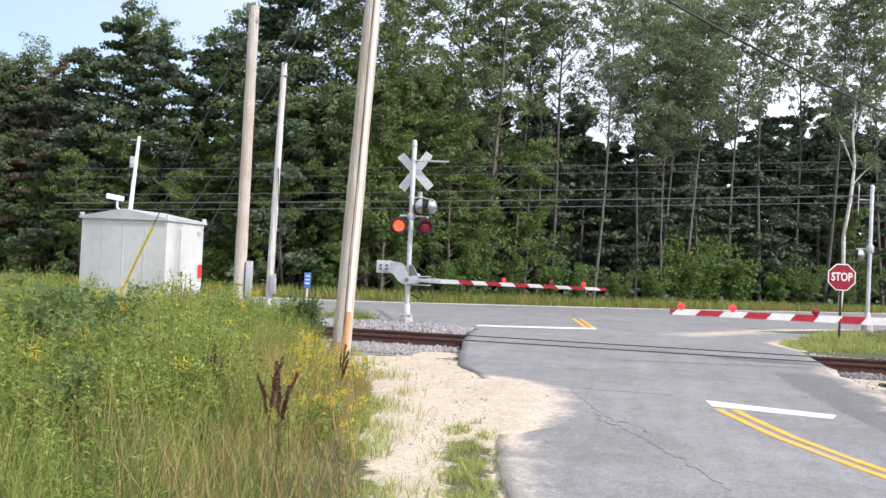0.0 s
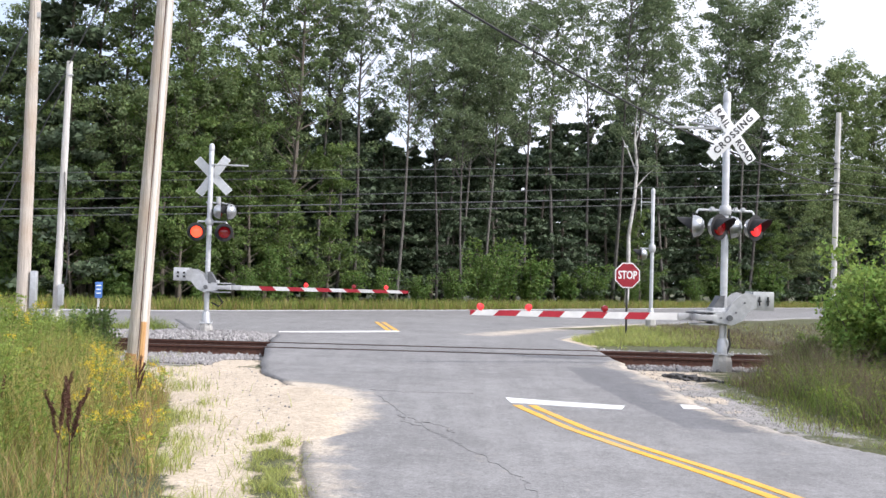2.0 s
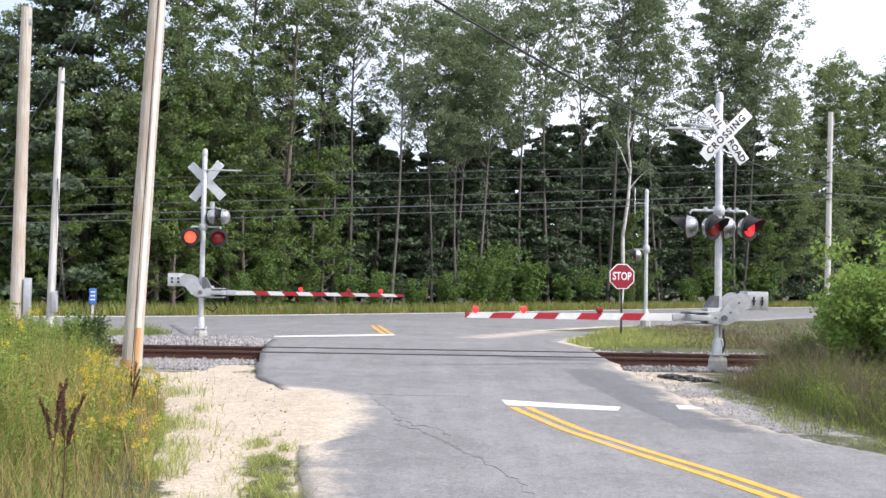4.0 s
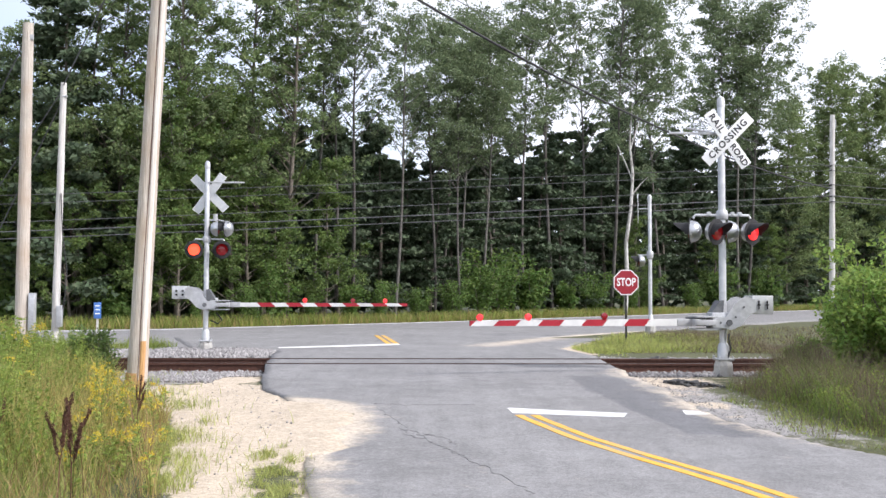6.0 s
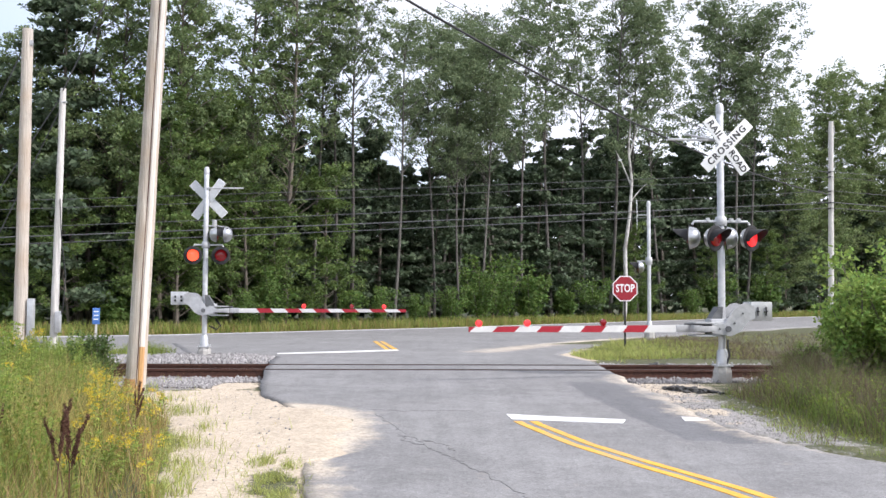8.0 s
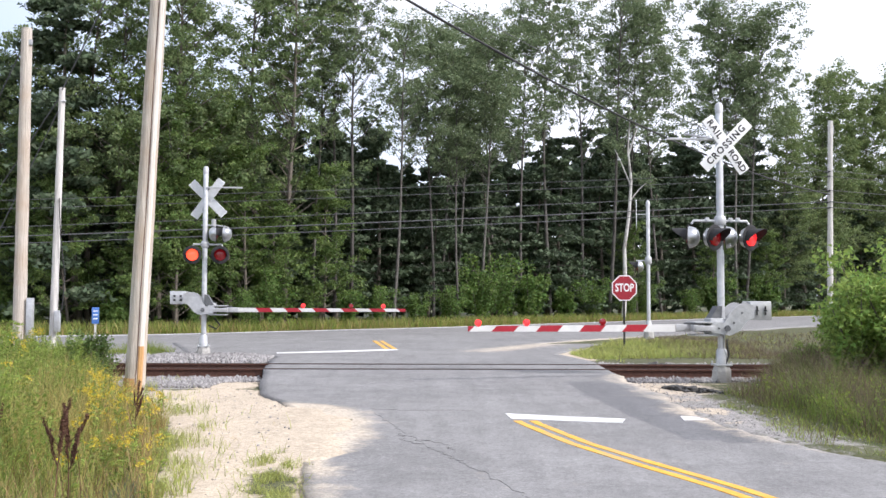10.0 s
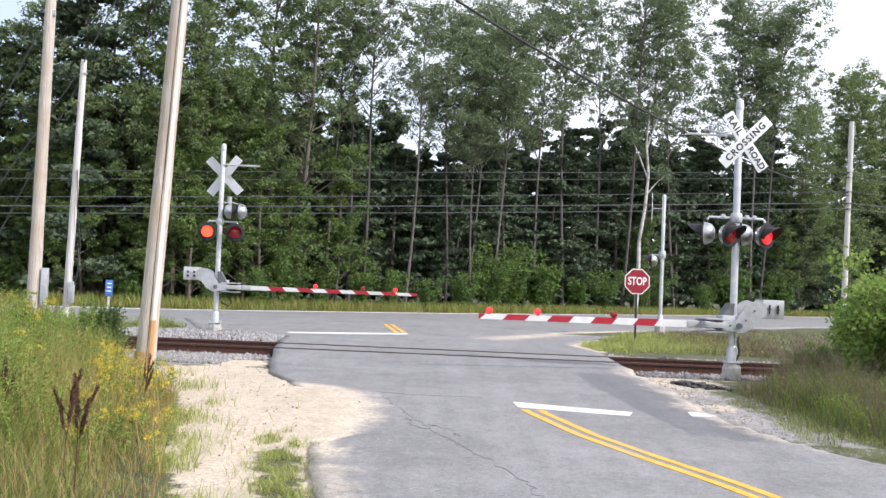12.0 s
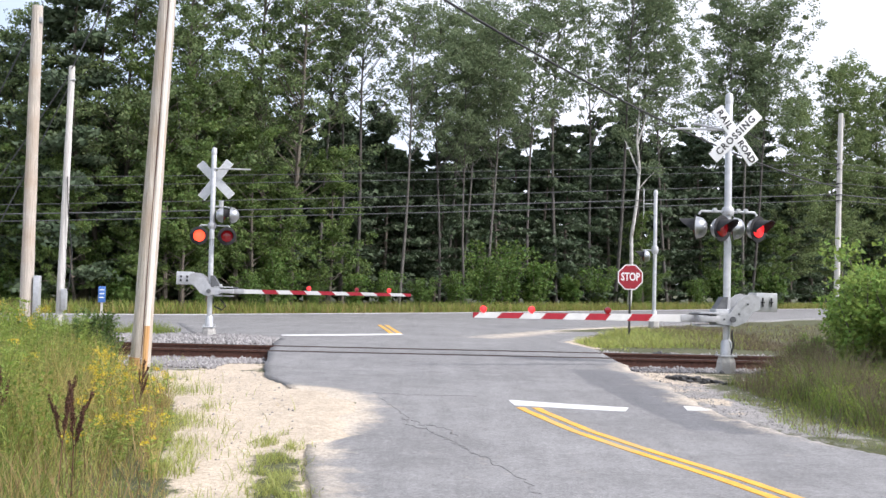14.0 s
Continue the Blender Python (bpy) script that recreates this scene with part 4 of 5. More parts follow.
# ---- signal bungalow ----
def shed(x, y, z0, yaw, w, d, h):
    e = thing("signal_shed", pose(x, y, z0, 0, 0, yaw), "pale grey steel signal shed with low gable roof", "shed")
    part("body", Build().box((0, 0, h / 2), (w, d, h), bev=0.015), M_SHED, e, smooth=False)
    rf = Build().prism([(-w / 2 - 0.06, h - 0.02), (w / 2 + 0.06, h - 0.02), (w / 2 + 0.06, h + 0.05), (0, h + 0.30), (-w / 2 - 0.06, h + 0.05)], d + 0.14)
    part("roof", rf, M_ROOF, e, "grey low-pitched steel roof", smooth=False)
    for sx in (-1, 1):
        for sy in (-1, 1):
            part("lifting_lug", Build().box((sx * (w / 2), sy * (d / 2), h + 0.08), (0.1, 0.1, 0.16), bev=0.02), M_SHED, e)
    part("door", Build().box((w / 2 + 0.012, 0.1, h / 2 - 0.05), (0.02, 0.86, h - 0.35), bev=0.006), M_SHED, e, "flush steel door", smooth=False)
    part("door_handle", Build().box((w / 2 + 0.04, -0.2, 1.15), (0.05, 0.04, 0.16), bev=0.01), M_BLACK, e)
    part("warning_plate", Build().box((w / 2 + 0.028, d / 2 - 0.16, 1.25), (0.01, 0.22, 0.42)), M_REDP, e, "small red plate", smooth=False)
    part("vent", Build().box((w / 2 + 0.02, d / 2 - 0.3, h - 0.3), (0.03, 0.18, 0.12), bev=0.005), M_GALV, e)
    for k in range(3):
        part("seam", Build().box((-w / 2 + (k + 1) * w / 4, -d / 2 - 0.006, h / 2), (0.03, 0.012, h - 0.1)), M_SHED, e, smooth=False)
    return e


SHED = shed(-14.9, 28.1, -0.25, -5, 2.9, 2.1, 2.72)
AN = thing("shed_antenna", pose(-15.45, 28.2, 2.72), "white antenna mast on the shed roof", "antenna")
part("mast", Build().tube([(0, 0, 0), (0.17, 0, 2.35)], [0.07, 0.05], 10), M_WHITE, AN)
part("bracket", Build().box((0.02, -0.05, 1.55), (0.14, 0.08, 0.34), bev=0.01), M_GALV, AN)
part("crosspiece", Build().tube([(-0.1, 0, 2.24), (0.40, 0, 2.22)], 0.016, 6), M_GALV, AN)
CM = thing("security_camera", pose(-15.7, 28.1, 2.70, 0, 0, 20), "white bullet camera on an arm over the shed roof", "camera")
part("body", Build().box((-0.25, 0, 0.42), (0.52, 0.18, 0.16), pose(0, 0, 0, 0, 8, 0), bev=0.03), M_WHITE, CM)
part("arm", Build().tube([(0.3, 0, 0.0), (0.0, 0, 0.02), (-0.12, 0, 0.16), (-0.12, 0, 0.36)], 0.035, 8), M_WHITE, CM)
GG = thing("guy_guard", pose(0, 0, 0), "yellow plastic guard on a guy wire", "guy guard")
part("sleeve", Build().tube([(-15.0, 26.6, -0.3), (-13.50, 25.97, 2.25)], 0.04, 8), M_PLASTIC_Y, GG)
BS = thing("marker_post", pose(-9.75, 28.6, -0.12, 0, 0, 12), "small blue marker sign on a short post", "sign")
part("post", Build().box((0, 0.02, 0.5), (0.06, 0.03, 1.25)), M_POLE_GREY, BS)
part("plate", Build().box((0, -0.01, 1.02), (0.20, 0.012, 0.46), bev=0.004), M_BLUE, BS, "blue plate")
for k in range(3):
    part("bar", Build().box((0, -0.018, 1.15 - 0.11 * k), (0.13, 0.004, 0.03)), M_WHITE, BS)

# ---- growth ----
RNG = np.random.default_rng(7)


def leaf_cloud(centres, radii, count, size, rng, flat=0.0, droop=0.0, tri=False):
    """Leaf sprays, four corners each, scattered round centres. Returns vertices and face indices."""
    c = np.asarray(centres, float)
    idx = rng.integers(0, len(c), count)
    off = rng.normal(size=(count, 3))
    off /= np.linalg.norm(off, axis=1, keepdims=True)
    off *= (rng.random((count, 1)) ** 0.45) * np.asarray(radii, float)[idx].reshape(count, -1)
    p = c[idx] + off
    ax = rng.normal(size=(count, 3)); ax[:, 2] *= (1 - flat); ax[:, 2] -= droop
    ax /= np.linalg.norm(ax, axis=1, keepdims=True)
    t = rng.normal(size=(count, 3)); t[:, 2] *= (1 - flat)
    sd = np.cross(ax, t); sd /= np.linalg.norm(sd, axis=1, keepdims=True) + 1e-9
    nr = np.cross(ax, sd)
    s = size * (0.6 + 0.8 * rng.random((count, 1)))
    if tri:
        V = np.stack([p - ax * s * 0.5 - sd * s * 0.2, p - ax * s * 0.1 + sd * s * 0.42 + nr * s * 0.12, p + ax * s * 0.6], 1)
    else:
        V = np.stack([p - ax * s * 0.5, p + sd * s * 0.33 + nr * s * 0.12, p + ax * s * 0.55, p - sd * s * 0.33 + nr * s * 0.12], 1)
    return V.reshape(-1, 3)


def quads(V):
    return np.arange(len(V))


def limb_paths(rng, trunk, h, lo, count, reach, rise):
    out = []
    for k in range(count):
        u = lo + (0.97 - lo) * (k + rng.random()) / count
        i = u * (len(trunk) - 1)
        a, b = trunk[int(i)], trunk[min(int(i) + 1, len(trunk) - 1)]
        p = a + (b - a) * (i - int(i))
        az = rng.random() * 6.283
        ln = reach * (1.15 - 0.75 * (u - lo) / (1 - lo)) * (0.65 + 0.6 * rng.random())
        d = np.array([math.cos(az), math.sin(az), rise * (0.6 + 0.8 * rng.random())])
        q = [p, p + d * ln * 0.5 + [0, 0, 0.05 * ln], p + d * ln + [0, 0, 0.12 * ln * rise]]
        out.append(q)
    return out


def tree_parts(kind, h, seed):
    """Trunk mesh and crown corners of one kind of tree."""
    rng = np.random.default_rng(seed)
    lean = rng.normal(size=2) * 0.03
    n = 9
    trunk = [np.array([lean[0] * h * u + 0.025 * h * math.sin(4.2 * u + seed) * u, lean[1] * h * u + 0.02 * h * math.cos(3.6 * u + seed) * u, h * u]) for u in np.linspace(0, 0.97, n)]
    r0, lo, cnt, reach, rise, leaves, size, w0 = {
        "aspen": (0.0052 * h, 0.46, 40, 0.145 * h, 0.85, 15000, 0.118, 0.027),
        "sparse": (0.0060 * h, 0.50, 26, 0.13 * h, 1.0, 7500, 0.115, 0.022),
        "young": (0.006 * h, 0.10, 64, 0.12 * h, 0.7, 19000, 0.18, 0.030),
        "oak": (0.009 * h, 0.26, 46, 0.17 * h, 0.65, 14500, 0.13, 0.029),
        "maple": (0.011 * h, 0.07, 38, 0.24 * h, 0.45, 14000, 0.15, 0.042),
        "back_oak": (0.010 * h, 0.10, 44, 0.19 * h, 0.55, 8000, 0.20, 0.032),
        "back_pine": (0.012 * h, 0.07, 56, 0.22 * h, 0.03, 6500, 0.28, 0.0),
        "pine": (0.012 * h, 0.07, 60, 0.22 * h, 0.03, 15000, 0.19, 0.0)}[kind]
    b = Build()
    b.tube([trunk[0] - [0, 0, 0.3]] + trunk, [r0 * 1.3] + [r0 * (1 - 0.85 * i / (n - 1)) for i in range(n)], 8)
    limbs = limb_paths(rng, trunk, h, lo, cnt, reach, rise)
    cs, rs = [], []
    for q in limbs:
        b.tube(q, [r0 * 0.26, r0 * 0.15, r0 * 0.05], 4, cap=False)
        if kind.endswith("pine"):
            ln = np.linalg.norm(q[2] - q[0])
            for u in (0.3, 0.55, 0.75, 0.95):
                w = 0.14 * ln + 0.3
                cs.append(q[0] + (q[2] - q[0]) * u + [0, 0, -0.05 * ln * u]); rs.append((w, w, 0.12 + 0.12 * rng.random()))
        else:
            for u in (0.4, 0.58, 0.74, 0.88, 1.0, 1.12):
                p = q[0] + (q[2] - q[0]) * u + rng.normal(size=3) * 0.021 * h * [1, 1, 0.8]
                w = w0 * h * (0.35 + 0.75 * rng.random())
                cs.append(p); rs.append((w * 1.15, w * 1.15, w * 0.7))
    for k in range(5):
        cs.append(trunk[-1] + rng.normal(size=3) * 0.025 * h); rs.append((0.03 * h,) * 3)
    return b, leaf_cloud(cs, rs, leaves, size, rng, 0.55 if kind.endswith("pine") else 0.3, 0.0 if kind.endswith("pine") else 0.15, True)


TREE_LOOK = {"aspen": (M_ASPEN, M_BIRCH, "tall slender aspen with pale trunk and airy crown"), "sparse": (M_ASPEN, M_BIRCH, "thin aspen with a sparse crown and pale trunk"), "young": (M_YOUNG, M_BARK, "lighter green young tree in the wood"), "oak": (M_OAK, M_BARK, "tall broadleaf tree with dense grey-green crown"),
             "maple": (M_MAPLE, M_BARK, "leafy maple at the wood's edge"), "pine": (M_PINE, M_BARK, "dark dense pine in the wood"), "dead": (M_PINE_RED, M_BARK, "pine with browned needles")}


def tree(kind, h, seed):
    leafm, barkm, label = TREE_LOOK[kind.replace("back_", "")]
    b, V = tree_parts("pine" if kind == "dead" else kind, h, seed)
    e = thing({"dead": "pine", "oak": "broadleaf", "sparse": "aspen", "young": "young"}.get(kind.replace("back_", ""), kind.replace("back_", "")) + "_tree", pose(0, 0, -50), label, "tree", "trees of the wood")
    part("trunk", b, barkm, e)
    cr = new("crown", array_mesh("crown", V, np.arange(len(V)), 3, leafm))
    cr.parent = e
    return e


def edge_y(x):
    return max(float(np.interp(x, *FAR_EDGE)) + 2.0, 43.0)


HEIGHTS = {"sparse": ((16, 5), (16, 6)), "young": ((20, 61), (20, 62), (20, 63)), "aspen": ((16, 1), (16, 2), (16, 3), (16, 4)), "oak": ((15, 51), (15, 52), (15, 53)), "maple": ((10, 11), (10, 12), (10, 13)), "pine": ((11, 21), (11, 22), (11, 23)), "dead": ((12, 31),), "back_oak": ((15, 51), (15, 54)), "back_pine": ((11, 21), (11, 24))}
PROTO = {k: [tree(k, h, s) for h, s in v] for k, v in HEIGHTS.items()}
USED = {}


def plant(kind, x, y, scale=1.0, which=None):
    pr = PROTO[kind][RNG.integers(len(PROTO[kind])) if which is None else which]
    m = pose(x, y, float(land_z(x, y)), RNG.normal() * 1.2, RNG.normal() * 1.2, RNG.random() * 360) @ Matrix.Scale(scale, 4)
    if pr.name not in USED:
        USED[pr.name] = True
        pr.matrix_basis = m
        return pr
    t = copy_thing(pr, m)
    t.scale = (scale,) * 3
    return t


def bearing(k, depth):
    """The place at depth metres behind the wood's edge, on the line x = k y from the crossing's approach."""
    y = 43.0
    for _ in range(40):
        y = 0.5 * y + 0.5 * edge_y(k * y)
    y += depth
    return k * y, y


# slope of the tree tops seen from the approach, by bearing k
def skyline(k):
    return np.interp(k, [-0.75, -0.64, -0.56, -0.52, -0.46, -0.42, -0.30, -0.11, -0.06, -0.015, 0.01, 0.06, 0.09, 0.21, 0.230, 0.25, 0.325, 0.335, 0.345, 0.39, 0.46, 0.52], [0.21, 0.225, 0.285, 0.255, 0.265, 0.30, 0.34, 0.34, 0.325, 0.268, 0.275, 0.29, 0.315, 0.325, 0.29, 0.325, 0.30, 0.27, 0.215, 0.225, 0.245, 0.23])


def grow(kind, k, depth, share, which=None):
    x, y = bearing(k, depth)
    h = y * skyline(k) * share + 1.4
    return plant(kind, x, y, h / HEIGHTS[kind][0][0], which)


# front row
for n, k in enumerate(np.concatenate([np.arange(-0.74, -0.08, 0.027), np.arange(-0.075, 0.34, 0.031), np.arange(0.35, 0.54, 0.017)])):
    k2 = k + RNG.normal() * 0.008
    if k < -0.5:
        kind = ("pine", "oak", "pine")[n % 3]
    elif k < -0.30:
        kind = ("oak", "maple", "pine", "oak")[n % 4]
    elif k < -0.125:
        kind = ("oak", "oak", "maple")[n % 3]
    elif -0.105 < k < -0.03 or 0.09 < k < 0.175:
        kind = "sparse"
    elif k < 0.34:
        kind = "aspen"
    else:
        kind = "young"
    sh = 0.92 + 0.14 * RNG.random()
    if kind == "maple" and k < 0.3:
        sh *= 0.62
    if kind == "young":
        sh = 0.84 + 0.26 * RNG.random()
    grow(kind, k2, 2.5 + 3.0 * RNG.random() + (4 * RNG.random() if kind == "young" else 0), sh)
# leafy understorey before the trunks
for k in np.concatenate([np.arange(-0.74, -0.42, 0.048), np.arange(-0.41, -0.06, 0.052), np.arange(0.21, 0.33, 0.06)]):
    grow("maple", k + RNG.normal() * 0.010, 0.8 + 2.2 * RNG.random(), (0.34 if k < -0.42 else 0.26) + 0.20 * RNG.random() if k < -0.03 else 0.17 + 0.10 * RNG.random())
# pines and broadleaf trees between them
for k in np.arange(-0.74, 0.53, 0.036):
    grow("back_pine", k + RNG.normal() * 0.012, 6.5 + 3 * RNG.random(), (0.40 if 0.08 < k < 0.2 else 0.52 if 0.0 < k < 0.08 else 0.44) + 0.13 * RNG.random())
for k in np.arange(-0.73, 0.53, 0.058):
    grow("back_oak" if k < -0.2 else "back_pine", k + RNG.normal() * 0.012, 10 + 4 * RNG.random(), (0.56 if k < -0.2 else 0.38 if 0.06 < k < 0.2 else 0.46) + 0.1 * RNG.random())
# further rows close the wood
for d, st in ((17, 0.034),):
    for k in np.arange(-0.74, 0.54, st):
        grow("back_pine", k + RNG.normal() * 0.015, d + 4 * RNG.random(), 0.50 + 0.1 * RNG.random())
# taller aspens behind the front row
for k in (-0.015, 0.02, 0.06):
    grow("aspen", k + RNG.normal() * 0.012, 7 + 5 * RNG.random(), 0.95 + 0.12 * RNG.random())
grow("dead", -0.64, 4.0, 0.92)
grow("dead", -0.675, 4.6, 0.88)
# one white birch that stands out at the edge
_bx, _by = bearing(0.188, -0.6)
_h = _by * 0.215
BI = thing("birch_tree", pose(_bx, _by, float(land_z(_bx, _by))), "white-barked birch with a crooked trunk and few leaves", "tree")
_tp = [(0, 0, -0.2), (0.15, 0, 0.16 * _h), (0.1, 0, 0.34 * _h), (0.45, 0, 0.5 * _h), (0.62, 0, 0.66 * _h), (0.4, 0, 0.8 * _h), (0.62, 0, _h)]
part("trunk", Build().tube(_tp, [0.17, 0.15, 0.14, 0.12, 0.10, 0.07, 0.03], 9), M_WHITEBARK, BI)
_lc, _lr = [], []
for _p, _q in (((0.5, 0, 0.56 * _h), (1.9, 0.3, 0.66 * _h)), ((0.55, 0, 0.64 * _h), (-0.6, 0.2, 0.82 * _h)), ((0.45, 0, 0.78 * _h), (1.3, -0.2, 0.95 * _h))):
    part("limb", Build().tube([_p, ((_p[0] + _q[0]) / 2, _q[1] / 2, (_p[2] + _q[2]) / 2 + 0.1), _q], [0.06, 0.045, 0.015], 6), M_WHITEBARK, BI)
    _lc += [_q, (_q[0] * 0.8, _q[1], _q[2] + 0.3)]
    _lr += [(0.8, 0.8, 0.5)] * 2
_lv = leaf_cloud(_lc, _lr, 700, 0.22, RNG, 0.3, 0.1, True)
_cr = new("crown", array_mesh("crown", _lv, np.arange(len(_lv)), 3, M_ASPEN))
_cr.parent = BI
# dim thicket deep in the wood
_n = 30000
_k = -0.78 + 1.36 * RNG.random(_n)
_e = np.array([bearing(v, 0)[1] for v in np.linspace(-0.8, 0.6, 141)])
_y = np.interp(_k, np.linspace(-0.8, 0.6, 141), _e) + 21 + 9 * RNG.random(_n)
_V = leaf_cloud(np.stack([_k * _y, _y, _y * skyline(_k) * 0.47 * RNG.random(_n) ** 0.8], 1), np.full((_n, 3), 0.2), _n, 1.1, RNG, 0.2, 0.0, True)
tagged(new("far_woods", array_mesh("far_woods", _V, np.arange(len(_V)), 3, M_PINE)), "dim green thicket deep in the wood", "woods", kind="stuff")


# low bushes along the edge
def bush(h, seed, label="bright green sapling bush at the wood's edge", lm=None, density=1.0, size=0.15):
    rng = np.random.default_rng(seed)
    e = thing("bush", pose(0, 0, -50), label, "bush", "bushes at the wood's edge")
    b, cs, rs = Build(), [], []
    for k in range(8):
        a = rng.random() * 6.28
        tip = np.array([math.cos(a) * h * 0.45 * rng.random(), math.sin(a) * h * 0.45 * rng.random(), h * (0.55 + 0.4 * rng.random())])
        b.tube([(0, 0, -0.1), tip * 0.5 + [0, 0, 0.05], tip], [0.03, 0.02, 0.008], 5, cap=False)
        for u in (0.35, 0.55, 0.75, 0.95):
            cs.append(tip * u + rng.normal(size=3) * 0.1); rs.append((h * 0.16, h * 0.16, h * 0.13))
    part("stem", b, M_BARK, e)
    V = leaf_cloud(cs, rs, int(2400 * density), size, rng, 0.3, 0.1, True)
    cr = new("crown", array_mesh("crown", V, quads(V), 3, lm or M_BUSH))
    cr.parent = e
    return e


BUSH = [bush(h, s) for h, s in ((1.5, 41), (2.2, 42), (3.0, 43))]
PROTO["bush"] = BUSH
for k in np.arange(-0.74, 0.52, 0.031):
    px, py = bearing(k + RNG.normal() * 0.006, 0.3 + 2.4 * RNG.random())
    plant("bush", px, py, (0.38 + 0.95 * RNG.random() ** 1.4) * py / 50)


# ---- grasses and weeds ----
M_GOLDGRASS = leaf_mat("golden_grass", (0.33, 0.28, 0.085), (0.50, 0.43, 0.15), 0.4)

M_SHRUBLET = leaf_mat("shrub_leaf", (0.11, 0.17, 0.05), (0.20, 0.275, 0.085), 0.4, 0.5)

def blades(px, py, hgt, wid, lean, rng, seg=2):
    """Bent grass blades: ribbons of seg quads narrowing upward."""
    n = len(px)
    z0 = land_z(px, py) - 0.02
    az, bend = rng.random(n) * 6.283, lean * (0.4 + 0.9 * rng.random(n))
    dx, dy = np.cos(az), np.sin(az)
    sx, sy = -np.sin(az + 0.6 * rng.normal(size=n)), np.cos(az)
    rings = []
    for k in range(seg + 1):
        u = k / seg
        w = wid * (1 - 0.86 * u)
        r = hgt * bend * u ** 1.8
        z = z0 + hgt * u * (1 - 0.25 * bend * u)
        for s in (-0.5, 0.5):
            rings.append(np.stack([px + dx * r + sx * w * s, py + dy * r + sy * w * s, z], 1))
    V = np.stack(rings, 1)
    base = (np.arange(n) * 2 * (seg + 1))[:, None]
    F = np.concatenate([base + np.array([2 * k, 2 * k + 1, 2 * k + 3, 2 * k + 2]) for k in range(seg)], 1)
    return V.reshape(-1, 3), F.ravel()


def stuff(name, V, F, per, material, label, category):
    ob = new(name, array_mesh(name, V, F, per, material))
    return tagged(ob, label, category, kind="stuff")


def weed_spots(n, rng, y0=4.0, y1=18.5, width=9.0, edge=0.0, power=1.0):
    y = y0 + (y1 - y0) * rng.random(n)
    wl = weed_line(y)
    x = wl - edge - width * rng.random(n) ** power
    ok = x > -0.62 * y - 3.5
    return x[ok], y[ok]


g = np.random.default_rng(3)


def field_height(x, y):
    """Rolling height of the growth over the verge, low at its edge."""
    roll = 0.78 + 0.20 * np.sin(1.6 * x + 1.7) * np.sin(1.3 * y + 0.9 * x) + 0.12 * np.sin(4.1 * x - 2.0 * y) + 0.08 * np.sin(7.3 * x + 5.1 * y)
    return roll * np.clip((weed_line(y) - x) / 1.5, 0.14, 1.0)


x, y = weed_spots(52000, g)
tone = np.sin(1.9 * x + 0.6) * np.sin(1.5 * y - 0.7 * x) + 0.6 * np.sin(5.3 * x + 3.7 * y) + 0.5 * g.normal(size=len(x))
hh = (0.50 + 0.72 * g.random(len(x)) ** 1.4) * field_height(x, y)
for sel, material, name, label in ((tone > 0.35, M_LIME, "lime_grass", "yellow-green grass on the verge"), ((tone <= 0.35) & (tone > -0.5), M_GRASS, "tall_grass", "tall green grass on the verge"), (tone <= -0.5, M_DEEP, "deep_grass", "dark green grass in the hollows of the verge")):
    V, F = blades(x[sel], y[sel], hh[sel], 0.011, 0.75, g)
    stuff(name, V, F, 4, material, label, "grass")
x, y = weed_spots(15000, g, width=7.0, power=1.6)
ok = np.sin(2.3 * x + 0.4) + np.sin(1.7 * y + x) + 0.8 * g.normal(size=len(x)) > -0.1
x, y = x[ok], y[ok]
V, F = blades(x, y, (0.85 + 0.45 * g.random(len(x))) * field_height(x, y) * 1.1, 0.008, 0.4, g)
stuff("dry_grass", V, F, 4, M_STRAW, "straw-coloured dry grass stems among the weeds", "grass")
y = 5.2 + 7.5 * g.random(650); x = weed_line(y) - 0.05 - 2.6 * g.random(len(y)) ** 1.5
ok = np.sin(3.1 * x + 2.0) * np.sin(2.2 * y) > -0.2
V, F = blades(x[ok], y[ok], 0.35 + 0.5 * g.random(ok.sum()), 0.010, 0.45, g)
stuff("dead_stems", V, F, 4, M_DEADSTEM, "reddish-brown dead stems low in the weeds", "weeds")


